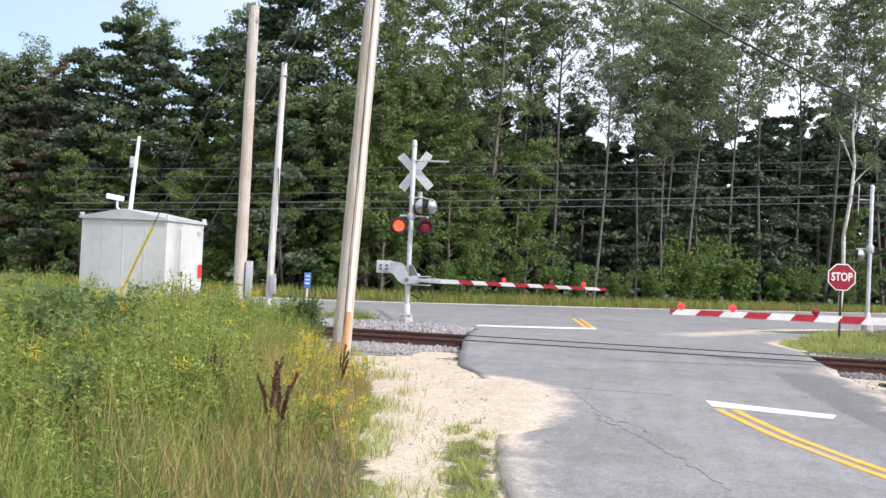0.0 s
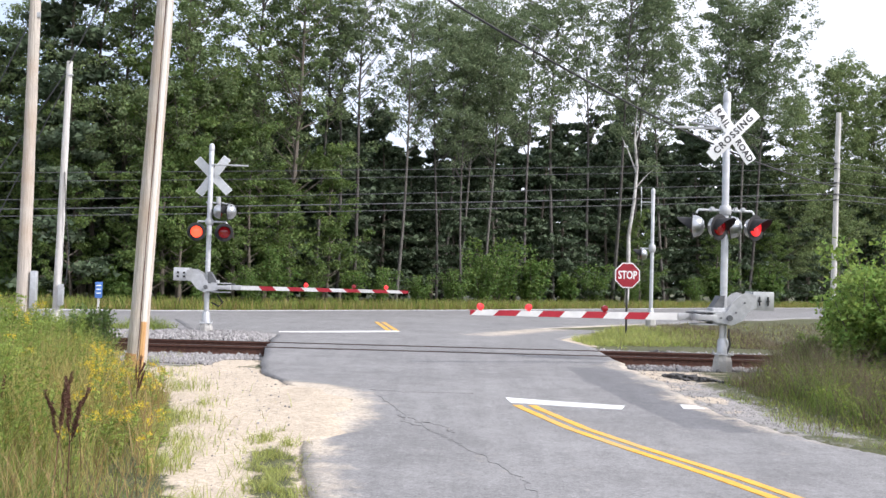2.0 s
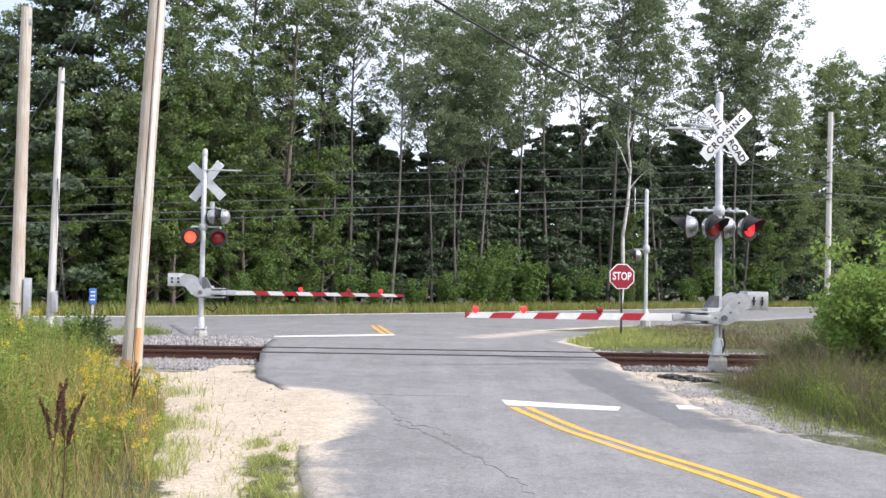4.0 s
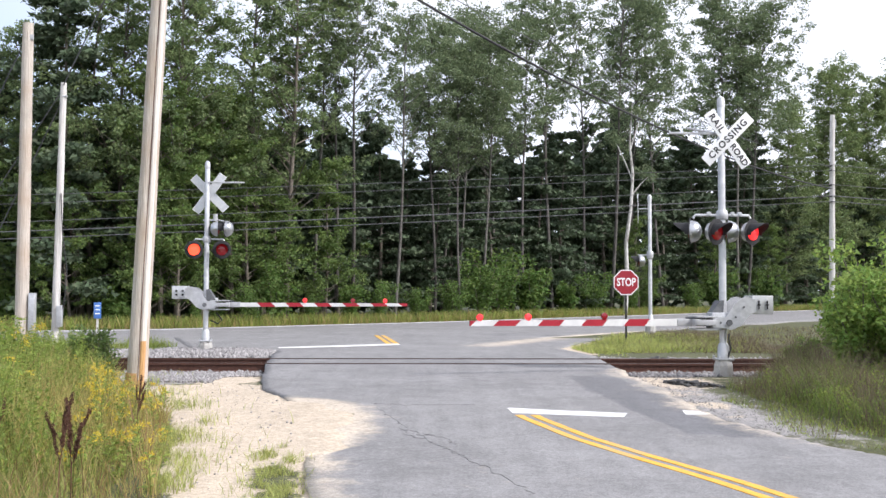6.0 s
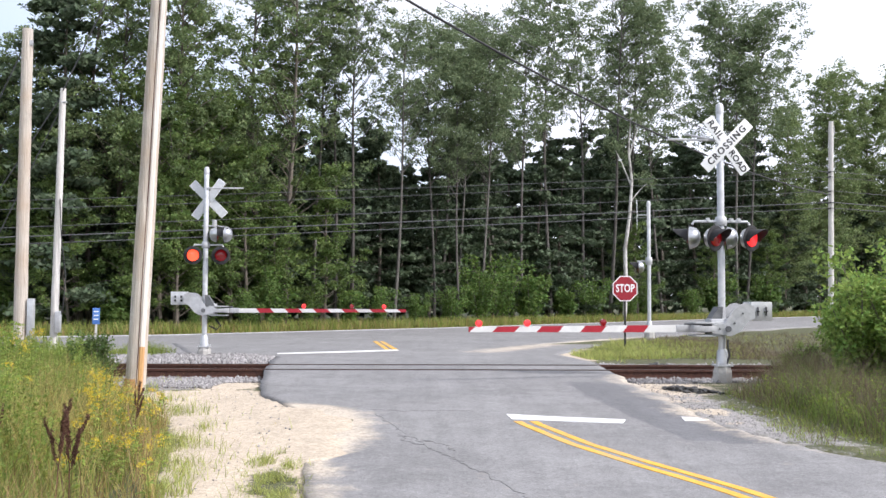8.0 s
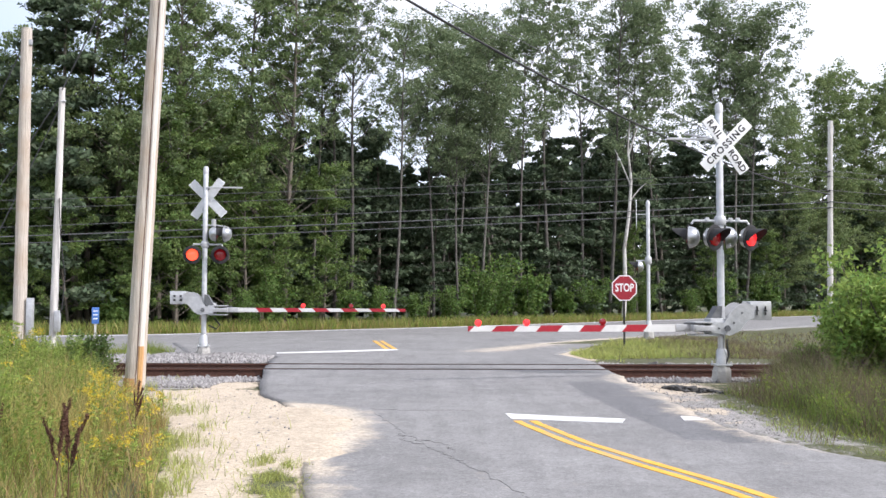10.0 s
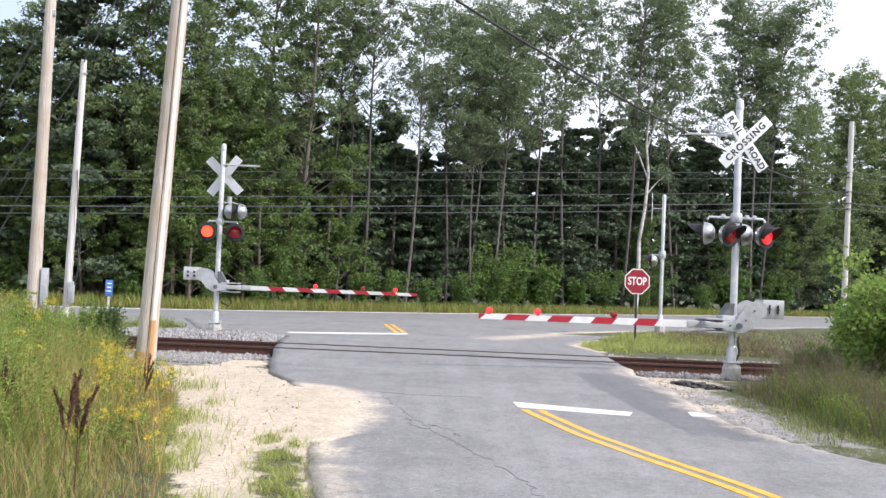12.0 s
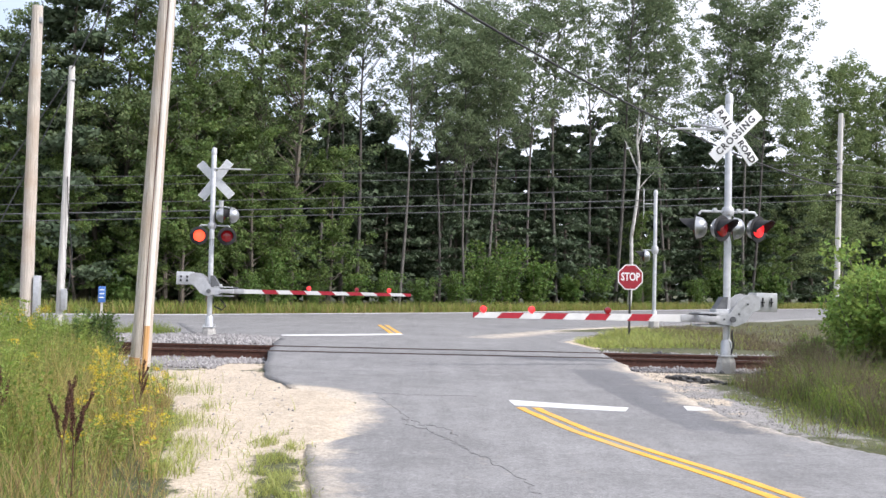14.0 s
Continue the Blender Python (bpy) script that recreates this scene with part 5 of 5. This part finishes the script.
def forbs(name, px, py, hgt, per, material, label, length=0.10, width=0.017):
    """Upright weeds: a stem with narrow leaves rising from it all the way up."""
    n = len(px)
    z0 = land_z(px, py)
    tilt = g.normal(size=(n, 2)) * 0.13
    k = np.repeat(np.arange(n), per)
    u = 0.18 + 0.82 * g.random(len(k)) ** 0.8
    base = np.stack([px[k] + tilt[k, 0] * hgt[k] * u, py[k] + tilt[k, 1] * hgt[k] * u, z0[k] + hgt[k] * u], 1)
    az = g.random(len(k)) * 6.283
    up = 0.25 + 0.75 * g.random(len(k))
    d = np.stack([np.cos(az), np.sin(az), up], 1)
    d /= np.linalg.norm(d, axis=1, keepdims=True)
    sd = np.stack([-np.sin(az), np.cos(az), np.zeros(len(k))], 1)
    ln = (length * (1.15 - 0.6 * u) * (0.6 + 0.7 * g.random(len(k))))[:, None]
    w = width * ln / length
    tip = base + d * ln + np.array([0, 0, -0.25]) * ln
    mid = base + d * ln * 0.5
    V = np.stack([base, mid + sd * w, tip, mid - sd * w], 1).reshape(-1, 3)
    stuff(name, V, np.arange(len(V)), 4, material, label, "weeds")
    top = np.stack([px + tilt[:, 0] * hgt, py + tilt[:, 1] * hgt, z0 + hgt], 1)
    foot = np.stack([px, py, z0 - 0.03], 1)
    off = np.array([0.004, 0.0, 0.0])
    S = np.stack([foot - off, foot + off, top + off * 0.5, top - off * 0.5], 1).reshape(-1, 3)
    stuff(name + "_stems", S, np.arange(len(S)), 4, M_DEEP, "green stems of " + label, "weeds")


x, y = weed_spots(5200, g, edge=0.10, y0=4.4)
ok = np.sin(1.1 * x + 0.9) + np.sin(1.4 * y - 0.6 * x) + 0.7 * g.normal(size=len(x)) > np.where(x > weed_line(y) - 1.4, 0.5, -0.25)
x, y = x[ok], y[ok]
forbs("upright_weeds", x, y, (0.70 + 0.45 * g.random(len(x))) * field_height(x, y) * 1.12, 30, M_FORB, "upright narrow-leaved green weeds")
y = 14.0 + 3.9 * g.random(620); x = -0.335 * y - 2.6 * g.random(len(y)) ** 1.2
forbs("pole_side_weeds", x, y, (0.45 + 0.50 * g.random(len(x))) * np.clip((-0.32 * y - x) / 0.5, 0.45, 1.0), 30, M_FORB, "leafy weeds beside the leaning pole")
y = 13.4 + 4.4 * g.random(2600); x = -0.33 * y - 2.8 * g.random(len(y))
V, F = blades(x, y, 0.35 + 0.5 * g.random(len(x)), 0.010, 0.7, g)
stuff("pole_side_grass", V, F, 4, M_GRASS, "green grass beside the leaning pole", "grass")
y = 8.2 + 6.3 * g.random(3800); x = weed_line(y) - 0.02 - 1.5 * g.random(len(y)) ** 1.2
ok = np.sin(2.7 * x + 1.1 * y) * np.sin(1.9 * y) > -0.2
V, F = blades(x[ok], y[ok], (0.45 + 0.5 * g.random(ok.sum())) * np.clip((weed_line(y[ok]) - x[ok]) / 0.7, 0.45, 1), 0.009, 0.55, g)
stuff("golden_grass", V, F, 4, M_GOLDGRASS, "golden-yellow grass stems along the shoulder", "grass")


def leafy_stuff(name, px, py, hgt, per, size, material, label, rng, category="weeds", top_only=False, spread=0.16):
    n = len(px)
    z0 = land_z(px, py)
    k = np.repeat(np.arange(n), per)
    u = rng.random(len(k)) ** (0.35 if top_only else 0.7)
    if top_only:
        u = 0.86 + 0.14 * u
    c = np.stack([px[k] + rng.normal(size=len(k)) * spread * 0.6, py[k] + rng.normal(size=len(k)) * spread * 0.6, z0[k] + hgt[k] * u], 1)
    V = leaf_cloud(c, np.full((len(k), 3), 0.01), len(k), size, rng, 0.4, 0.0, True)
    stuff(name, V, quads(V), 3, material, label, category)


x, y = weed_spots(5200, g, edge=0.15, y0=4.4)
m = np.sin(1.3 * x + 2) + np.sin(1.1 * y + 0.5 * x) + 0.5 * g.normal(size=len(x)) > np.where(x > weed_line(y) - 1.6, 0.9, 0.0)
x, y = x[m], y[m]
leafy_stuff("leafy_weeds", x, y, (0.55 + 0.55 * g.random(len(x))) * field_height(x, y) * 1.15, 46, 0.048, M_DARKLEAF, "dense leafy green weeds on the verge", g, spread=0.085)
x, y = weed_spots(55, g, width=6.0, y0=7, power=1.2)
y2 = 8.5 + 6.5 * g.random(52); x2 = weed_line(y2) + 0.15 - 1.0 * g.random(52)
x, y = np.concatenate([x, x2]), np.concatenate([y, y2])
hg = (0.80 + 0.34 * g.random(len(x))) * np.clip((weed_line(y) - x) / 1.1, 0.42, 1)
# each plume: a few short arching sprays from the top of one stem
pa = g.random((len(x), 5)) * 6.283
pr = 0.03 + 0.07 * g.random((len(x), 5))
hx, hy = (x[:, None] + np.cos(pa) * pr).ravel(), (y[:, None] + np.sin(pa) * pr).ravel()
hz = (hg[:, None] - 0.4 * pr - 0.06 * g.random((len(x), 5))).ravel()
leafy_stuff("goldenrod", hx, hy, hz, 16, 0.017, M_GOLD, "yellow goldenrod flower heads among the grass", g, "flowers", True, 0.035)
forbs("goldenrod_leaves", x, y, hg, 26, M_FORB, "goldenrod below its flowers")
# broad-leaved shrubs standing in the grass
PROTO["shrublet"] = [bush(1.35, 81, "dark leafy shrub among the tall grass", M_SHRUBLET, 0.9, 0.075), bush(1.2, 82, "dark leafy shrub among the tall grass", M_SHRUBLET, 0.75, 0.07)]
for sx, sy, sc, w in ((-5.9, 9.3, 1.0, 0), (-5.4, 9.9, 0.85, 1), (-6.5, 10.2, 1.1, 0), (-5.3, 8.6, 0.85, 1), (-7.4, 11.2, 1.0, 1), (-6.6, 11.8, 0.95, 0), (-5.30, 15.7, 0.66, 1), (-5.55, 16.1, 0.82, 0), (-5.95, 15.8, 0.70, 1), (-6.6, 16.2, 0.62, 1), (-4.6, 7.4, 0.75, 1)):
    plant("shrublet", sx, sy, sc, w)

# short grass in the sand and along the verges
y = 5.0 + 5.4 * g.random(6000); x = left_edge(y) - 0.28 + g.normal(size=len(y)) * 0.15
ok = np.sin(9 * x + 3 * y) * np.sin(7 * y - 4 * x) + 0.5 * (9.6 - y) / 4 > 0.05
x, y = x[ok], y[ok]
V, F = blades(x, y, 0.05 + 0.09 * g.random(len(x)), 0.009, 0.8, g)
stuff("short_grass", V, F, 4, M_LIME, "short tufts of grass in the sandy shoulder", "grass")
y = 4 + 14 * g.random(8000); x = weed_line(y) - 0.1 + np.abs(g.normal(size=len(y))) * np.interp(y, [4, 11, 14, 17], [0.30, 0.34, 0.55, 0.6])
ok = np.sin(4.3 * x + 2.1 * y) * np.sin(3.2 * y - 2.4 * x) + 0.45 * np.sin(1.4 * y) > 0.0
x, y = x[ok], y[ok]
V, F = blades(x, y, 0.06 + 0.18 * g.random(len(x)), 0.009, 0.8, g)
stuff("edge_grass", V, F, 4, M_LIME, "low grass creeping into the sand", "grass")

# island by the stop sign
x = np.concatenate([3.6 + 5.5 * g.random(30000), 3.6 + 17 * g.random(20000)]); y = np.concatenate([24.6 + 9 * g.random(30000), 23.6 + 22 * g.random(20000)])
ok = (x > right_edge(y) + 0.35) & (y < np.interp(x, *NEAR_EDGE) - 0.6)
x, y = x[ok], y[ok]
rank = np.clip((7.6 - x) / 3.0, -0.5, 0.6) + 0.7 * np.sin(1.7 * x) * np.sin(1.3 * y + x) + 0.5 * np.sin(4.3 * x + 2.9 * y) + 0.4 * g.normal(size=len(x))
hi = (0.06 + 0.17 * g.random(len(x)) ** 2) * (0.8 + 0.4 * np.clip(rank, -1, 1))
ok = (rank > -0.35) & ~((y < 25.0) & (x > 4.6))
for sel, material, name in ((ok & (rank > 0.3), M_LIME, "island_lime_grass"), (ok & (rank <= 0.3), M_GRASS, "island_grass")):
    V, F = blades(x[sel], y[sel], hi[sel], 0.018, 0.9, g, 1)
    stuff(name, V, F, 4, material, "patchy short grass on the island beyond the tracks", "grass")
sel = g.random(len(x)) < np.clip((x - 6.0) / 3, 0.05, 0.8)
sel = sel & (g.random(len(x)) < 0.6)
V, F = blades(x[sel], y[sel], 0.08 + 0.20 * g.random(sel.sum()), 0.018, 0.8, g, 1)
stuff("island_dry_grass", V, F, 4, M_BROWNGRASS, "brown grass on the island beyond the tracks", "grass")

# verge before the wood
x = -36 + 90 * g.random(28000)
y = np.array([np.interp(v, *FAR_EDGE) for v in x]) + 0.4 + 3.2 * g.random(len(x))
V, F = blades(x, y, 0.25 + 0.5 * g.random(len(x)), 0.035, 0.5, g, 1)
stuff("far_verge_grass", V, F, 4, M_GRASS, "tall grass between the highway and the wood", "grass")
sel = g.random(len(x)) < 0.4
V, F = blades(x[sel], y[sel] - 0.2, 0.3 + 0.4 * g.random(sel.sum()), 0.03, 0.5, g, 1)
stuff("far_verge_dry_grass", V, F, 4, M_STRAW, "dry grass between the highway and the wood", "grass")

# weeds by the far signal
y = 25.6 + 2.0 * g.random(2600); x = -7.2 - 5 * g.random(2600) ** 1.2
V, F = blades(x, y, 0.18 + 0.35 * g.random(len(x)) * (0.5 + 0.5 * np.sin(3 * x)), 0.016, 0.5, g)
stuff("signal_weeds", V, F, 4, M_GRASS, "green weeds on the gravel by the far signal", "grass")

# right-hand verge
y = 9.5 + 9.5 * g.random(26000); x = right_edge(y) + 0.55 + 6 * g.random(len(y)) ** 1.3
ok = ~((x < 5.9) & (y > 15.9)) & ~((x < 4.5) & (y > 14.6))
x, y = x[ok], y[ok]
start = np.interp(y, [9.5, 11, 12.5, 16, 17, 19], [5.3, 4.75, 4.45, 4.45, 5.2, 6.0])
hh = np.clip((x - start) / 0.55, 0.10, 1.0) * (0.66 + 0.34 * np.sin(2.9 * x + 1.3 * y) * np.sin(2.3 * y - 0.8 * x) + 0.14 * np.sin(6.1 * x) * np.sin(5.3 * y) + 0.22 * g.random(len(x)))
gr = g.random(len(x)) < 0.7
V, F = blades(x[gr], y[gr], ((0.34 + 0.34 * g.random(len(x))) * hh)[gr], 0.011, 0.7, g)
stuff("verge_grass", V, F, 4, M_DEEP, "green grass on the verge by the signal", "grass")
clump = np.sin(1.7 * x + 0.4) * np.sin(1.3 * y + 0.8) + 0.35 * g.normal(size=len(x)) > -0.15
sel = clump & (x > start + 0.1)
V, F = blades(x[sel], y[sel], (0.62 + 0.36 * g.random(sel.sum())) * hh[sel], 0.007, 0.6, g)
stuff("verge_brown_grass", V, F, 4, M_BROWNGRASS, "purple-brown seeding grass on the verge", "grass")
ly = 10.5 + 5.0 * g.random(420); lx = 5.0 + 3.2 * g.random(len(ly))
leafy_stuff("verge_weeds", lx, ly, 0.12 + 0.30 * g.random(len(lx)), 40, 0.04, M_DARKLEAF, "low leafy weeds on the verge by the signal", g)
SHRUB = [bush(2.3, 61, "leafy green shrub beside the tracks", M_SHRUB, 2.0, 0.085), bush(1.5, 62, "leafy green shrub beside the tracks", M_SHRUB, 1.5, 0.08)]
PROTO["shrub"] = SHRUB
for sx, sy, sc, w in ((6.85, 16.0, 0.85, 0), (7.3, 15.4, 0.95, 0), (7.6, 16.6, 1.1, 0), (7.2, 17.2, 0.85, 1), (8.2, 15.6, 1.0, 0), (7.8, 18.2, 0.9, 1), (6.8, 18.6, 0.5, 1)):
    plant("shrub", sx, sy, sc, w)


# thin low growth right along the paving
y = 7.0 + 9.0 * g.random(9000); x = right_edge(y) + 0.08 + 1.7 * g.random(len(y))
ok = (np.sin(5.1 * x + 1.2 * y) * np.sin(2.9 * y - x) > -0.25) & ~((y > 14.3) & (x < 4.6)) & (x > right_edge(y) + 0.08 + 0.45 * smooth01(y, 11, 13))
V, F = blades(x[ok], y[ok], 0.03 + 0.11 * g.random(ok.sum()), 0.010, 0.8, g, 1)
stuff("low_verge_grass", V, F, 4, M_GRASS, "low grass along the road's edge", "grass")
ok = ok & (g.random(len(x)) < 0.5)
V, F = blades(x[ok] + 0.05, y[ok], 0.04 + 0.12 * g.random(ok.sum()), 0.009, 0.8, g, 1)
stuff("low_verge_dry_grass", V, F, 4, M_BROWNGRASS, "low brown grass along the road's edge", "grass")


# brown dock stalks
def dock(seed, h):
    rng = np.random.default_rng(seed)
    e = thing("dock_stalk", pose(0, 0, -50), "dark brown dock stalk gone to seed", "weed", "dock stalks")
    b, cs, rs = Build(), [], []
    b.tube([(0, 0, -0.05), (0.02, 0, h * 0.5), (0.06, 0.02, h * 0.8), (0.10, 0.03, h)], [0.006, 0.005, 0.004, 0.002], 6)
    for k in range(26):
        cs.append((0.035 + 0.065 * (k / 26) ** 1.3, 0.015 + 0.015 * k / 26, h * (0.62 + 0.38 * k / 26))); rs.append((0.012 + 0.016 * rng.random(),) * 3)
    for br in range(4):
        a = rng.random() * 6.28
        z0 = h * (0.52 + 0.07 * br)
        ln = 0.30 - 0.03 * br
        mid = (0.07 * math.cos(a), 0.07 * math.sin(a), z0 + 0.35 * ln)
        tip = (0.11 * math.cos(a), 0.11 * math.sin(a), z0 + ln)
        b.tube([(0.02, 0, z0), mid, tip], [0.004, 0.003, 0.002], 5)
        for k in range(14):
            u = 0.25 + 0.75 * k / 14
            q = [(0.02, 0, z0)[c] * (1 - u) ** 2 + 2 * u * (1 - u) * mid[c] + u * u * tip[c] for c in range(3)]
            cs.append(q); rs.append((0.008 + 0.014 * rng.random(),) * 3)
    part("stem", b, M_DOCK, e)
    V = leaf_cloud(cs, rs, 2600, 0.013, rng)
    s = new("seed_head", array_mesh("seed_head", V, quads(V), 4, M_DOCK)); s.parent = e
    return e


PROTO["dock"] = [dock(71, 1.15), dock(72, 1.05)]
for sx, sy, sc, w in ((-2.66, 7.0, 0.84, 0), (-2.52, 6.9, 0.90, 1), (-3.75, 8.6, 0.85, 1), (-3.0, 10.0, 0.72, 0)):
    plant("dock", sx, sy, sc, w)

# ---- ballast ----
def stones(n, rng, xf, yf, size):
    o = np.array([(1, 0, 0), (-1, 0, 0), (0, 1, 0), (0, -1, 0), (0, 0, 1), (0, 0, -1)], float)
    f = np.array([(0, 2, 4), (2, 1, 4), (1, 3, 4), (3, 0, 4), (2, 0, 5), (1, 2, 5), (3, 1, 5), (0, 3, 5)])
    px, py = xf(n), yf(n)
    ok = (px < left_edge(py) - 0.05) | (px > right_edge(py) + 0.05)
    px, py = px[ok], py[ok]
    n = len(px)
    s = size * (0.5 + rng.random((n, 1, 1))) * (0.7 + 0.6 * rng.random((n, 1, 3)))
    V = o[None] * s + rng.normal(size=(n, 6, 3)) * size * 0.18
    V += np.stack([px, py, land_z(px, py) + size * 0.3], 1)[:, None]
    F = f[None] + (np.arange(n) * 6)[:, None, None]
    return V.reshape(-1, 3), F.ravel()


V, F = stones(16000, g, lambda n: -13 + 26 * g.random(n), lambda n: TRACK_Y + 0.72 + 2.6 * (2 * g.random(n) - 1), 0.038)
stuff("ballast", V, F, 3, M_STONE, "grey crushed stone ballast along the rails", "gravel")
V, F = stones(6500, g, lambda n: -7.5 + 3.7 * g.random(n), lambda n: 16.7 + 3.0 * g.random(n), 0.032)
stuff("bank_ballast", V, F, 3, M_STONE, "grey crushed stone on the bank beside the rails", "gravel")
V, F = stones(7000, g, lambda n: -10 + 6.5 * g.random(n), lambda n: 23.3 + 3.6 * g.random(n), 0.045)
stuff("gravel", V, F, 3, M_STONE, "pale gravel round the signal foundation", "gravel")
tie_me = Build().box((0, 0, 0), (0.23, 2.6, 0.16), bev=0.012).mesh("tie", M_TIE, False)
for k in range(60):
    tx = -16 + 0.55 * k
    if left_edge(20.7) - 0.2 < tx < right_edge(20.7) + 0.2:
        continue
    t = new("tie", tie_me)
    t.matrix_basis = pose(tx, TRACK_Y + GAUGE / 2 + RNG.normal() * 0.03, -0.246)
    tagged(t, "dark creosoted timber tie under the rails", "railway tie", "ties of the railway")


# crumbled asphalt and pebbles on the shoulders
def chunk(x, y, r, seed):
    rng = random.Random(seed)
    bm = bmesh.new()
    bmesh.ops.create_icosphere(bm, subdivisions=2, radius=r)
    for v in bm.verts:
        q = noise.noise(v.co * (2.2 / r) + Vector((seed, 0, 0)))
        v.co = Vector((v.co.x * 1.3, v.co.y, v.co.z * 0.6)) * (1 + 0.9 * q)
    b = Build()
    b.add([v.co.copy() for v in bm.verts], [[v.index for v in f.verts] for f in bm.faces])
    bm.free()
    ob = part("asphalt_chunk", b, M_CHUNK, None, "", pose(x, y, float(land_z(x, y)) + r * 0.45, 0, 0, rng.random() * 360), smooth=False)
    tagged(ob, "dark broken lump of asphalt on the shoulder", "rubble", "asphalt lumps")


M_CHUNK = mat("broken_asphalt", (0.03, 0.03, 0.03), (0.10, 0.10, 0.10), 25, 0.95, bump=0.6)
for k, (cx, cy, cr) in enumerate(((3.92, 16.6, 0.075), (4.02, 16.45, 0.09), (4.12, 16.5, 0.06), (4.18, 16.3, 0.085), (4.30, 16.35, 0.055), (4.36, 16.15, 0.07), (4.46, 16.1, 0.05), (3.84, 16.75, 0.05), (4.06, 16.2, 0.045), (4.24, 16.05, 0.05), (4.55, 15.95, 0.04), (5.0, 22.9, 0.10), (5.2, 23.0, 0.07), (5.12, 22.8, 0.05), (7.0, 22.9, 0.07))):
    chunk(cx, cy, cr, 3 + k)
px = -4.2 + 3.6 * g.random(1300); py = 5.0 + 12 * g.random(1300)
ok = (px > weed_line(py)) & (px < left_edge(py) - 0.05)
qy = 11 + 8 * g.random(2200); qx = right_edge(qy) + 0.06 + 1.1 * g.random(2200) ** 1.5
px, py = np.concatenate([px[ok], qx]), np.concatenate([py[ok], qy])
ok = np.ones(len(px), bool)
o = np.array([(1, 0, 0), (-1, 0, 0), (0, 1, 0), (0, -1, 0), (0, 0, 1), (0, 0, -1)], float)
f = np.array([(0, 2, 4), (2, 1, 4), (1, 3, 4), (3, 0, 4), (2, 0, 5), (1, 2, 5), (3, 1, 5), (0, 3, 5)])
px, py = px[ok], py[ok]
sz = 0.004 + 0.014 * g.random(len(px)) ** 4
V = o[None] * (sz[:, None, None] * (0.7 + 0.6 * g.random((len(px), 1, 3)))) + np.stack([px, py, land_z(px, py) + 0.003], 1)[:, None]
F = f[None] + (np.arange(len(px)) * 6)[:, None, None]
stuff("pebbles", V.reshape(-1, 3), F.ravel(), 3, M_STONE, "small pebbles scattered on the sandy shoulder", "pebbles")
lx = -4.0 + 3.4 * g.random(1500); ly = 5.0 + 7.5 * g.random(1500)
ok = (lx > weed_line(ly) + 0.1) & (lx < left_edge(ly)) & (np.sin(3.1 * lx + 1.9 * ly) * np.sin(2.3 * ly) > 0.1)
V, F = blades(lx[ok], ly[ok], 0.02 + 0.06 * g.random(ok.sum()), 0.008, 1.2, g)
stuff("sparse_grass", V, F, 4, M_STRAW, "sparse dry sprigs in the sand", "grass")
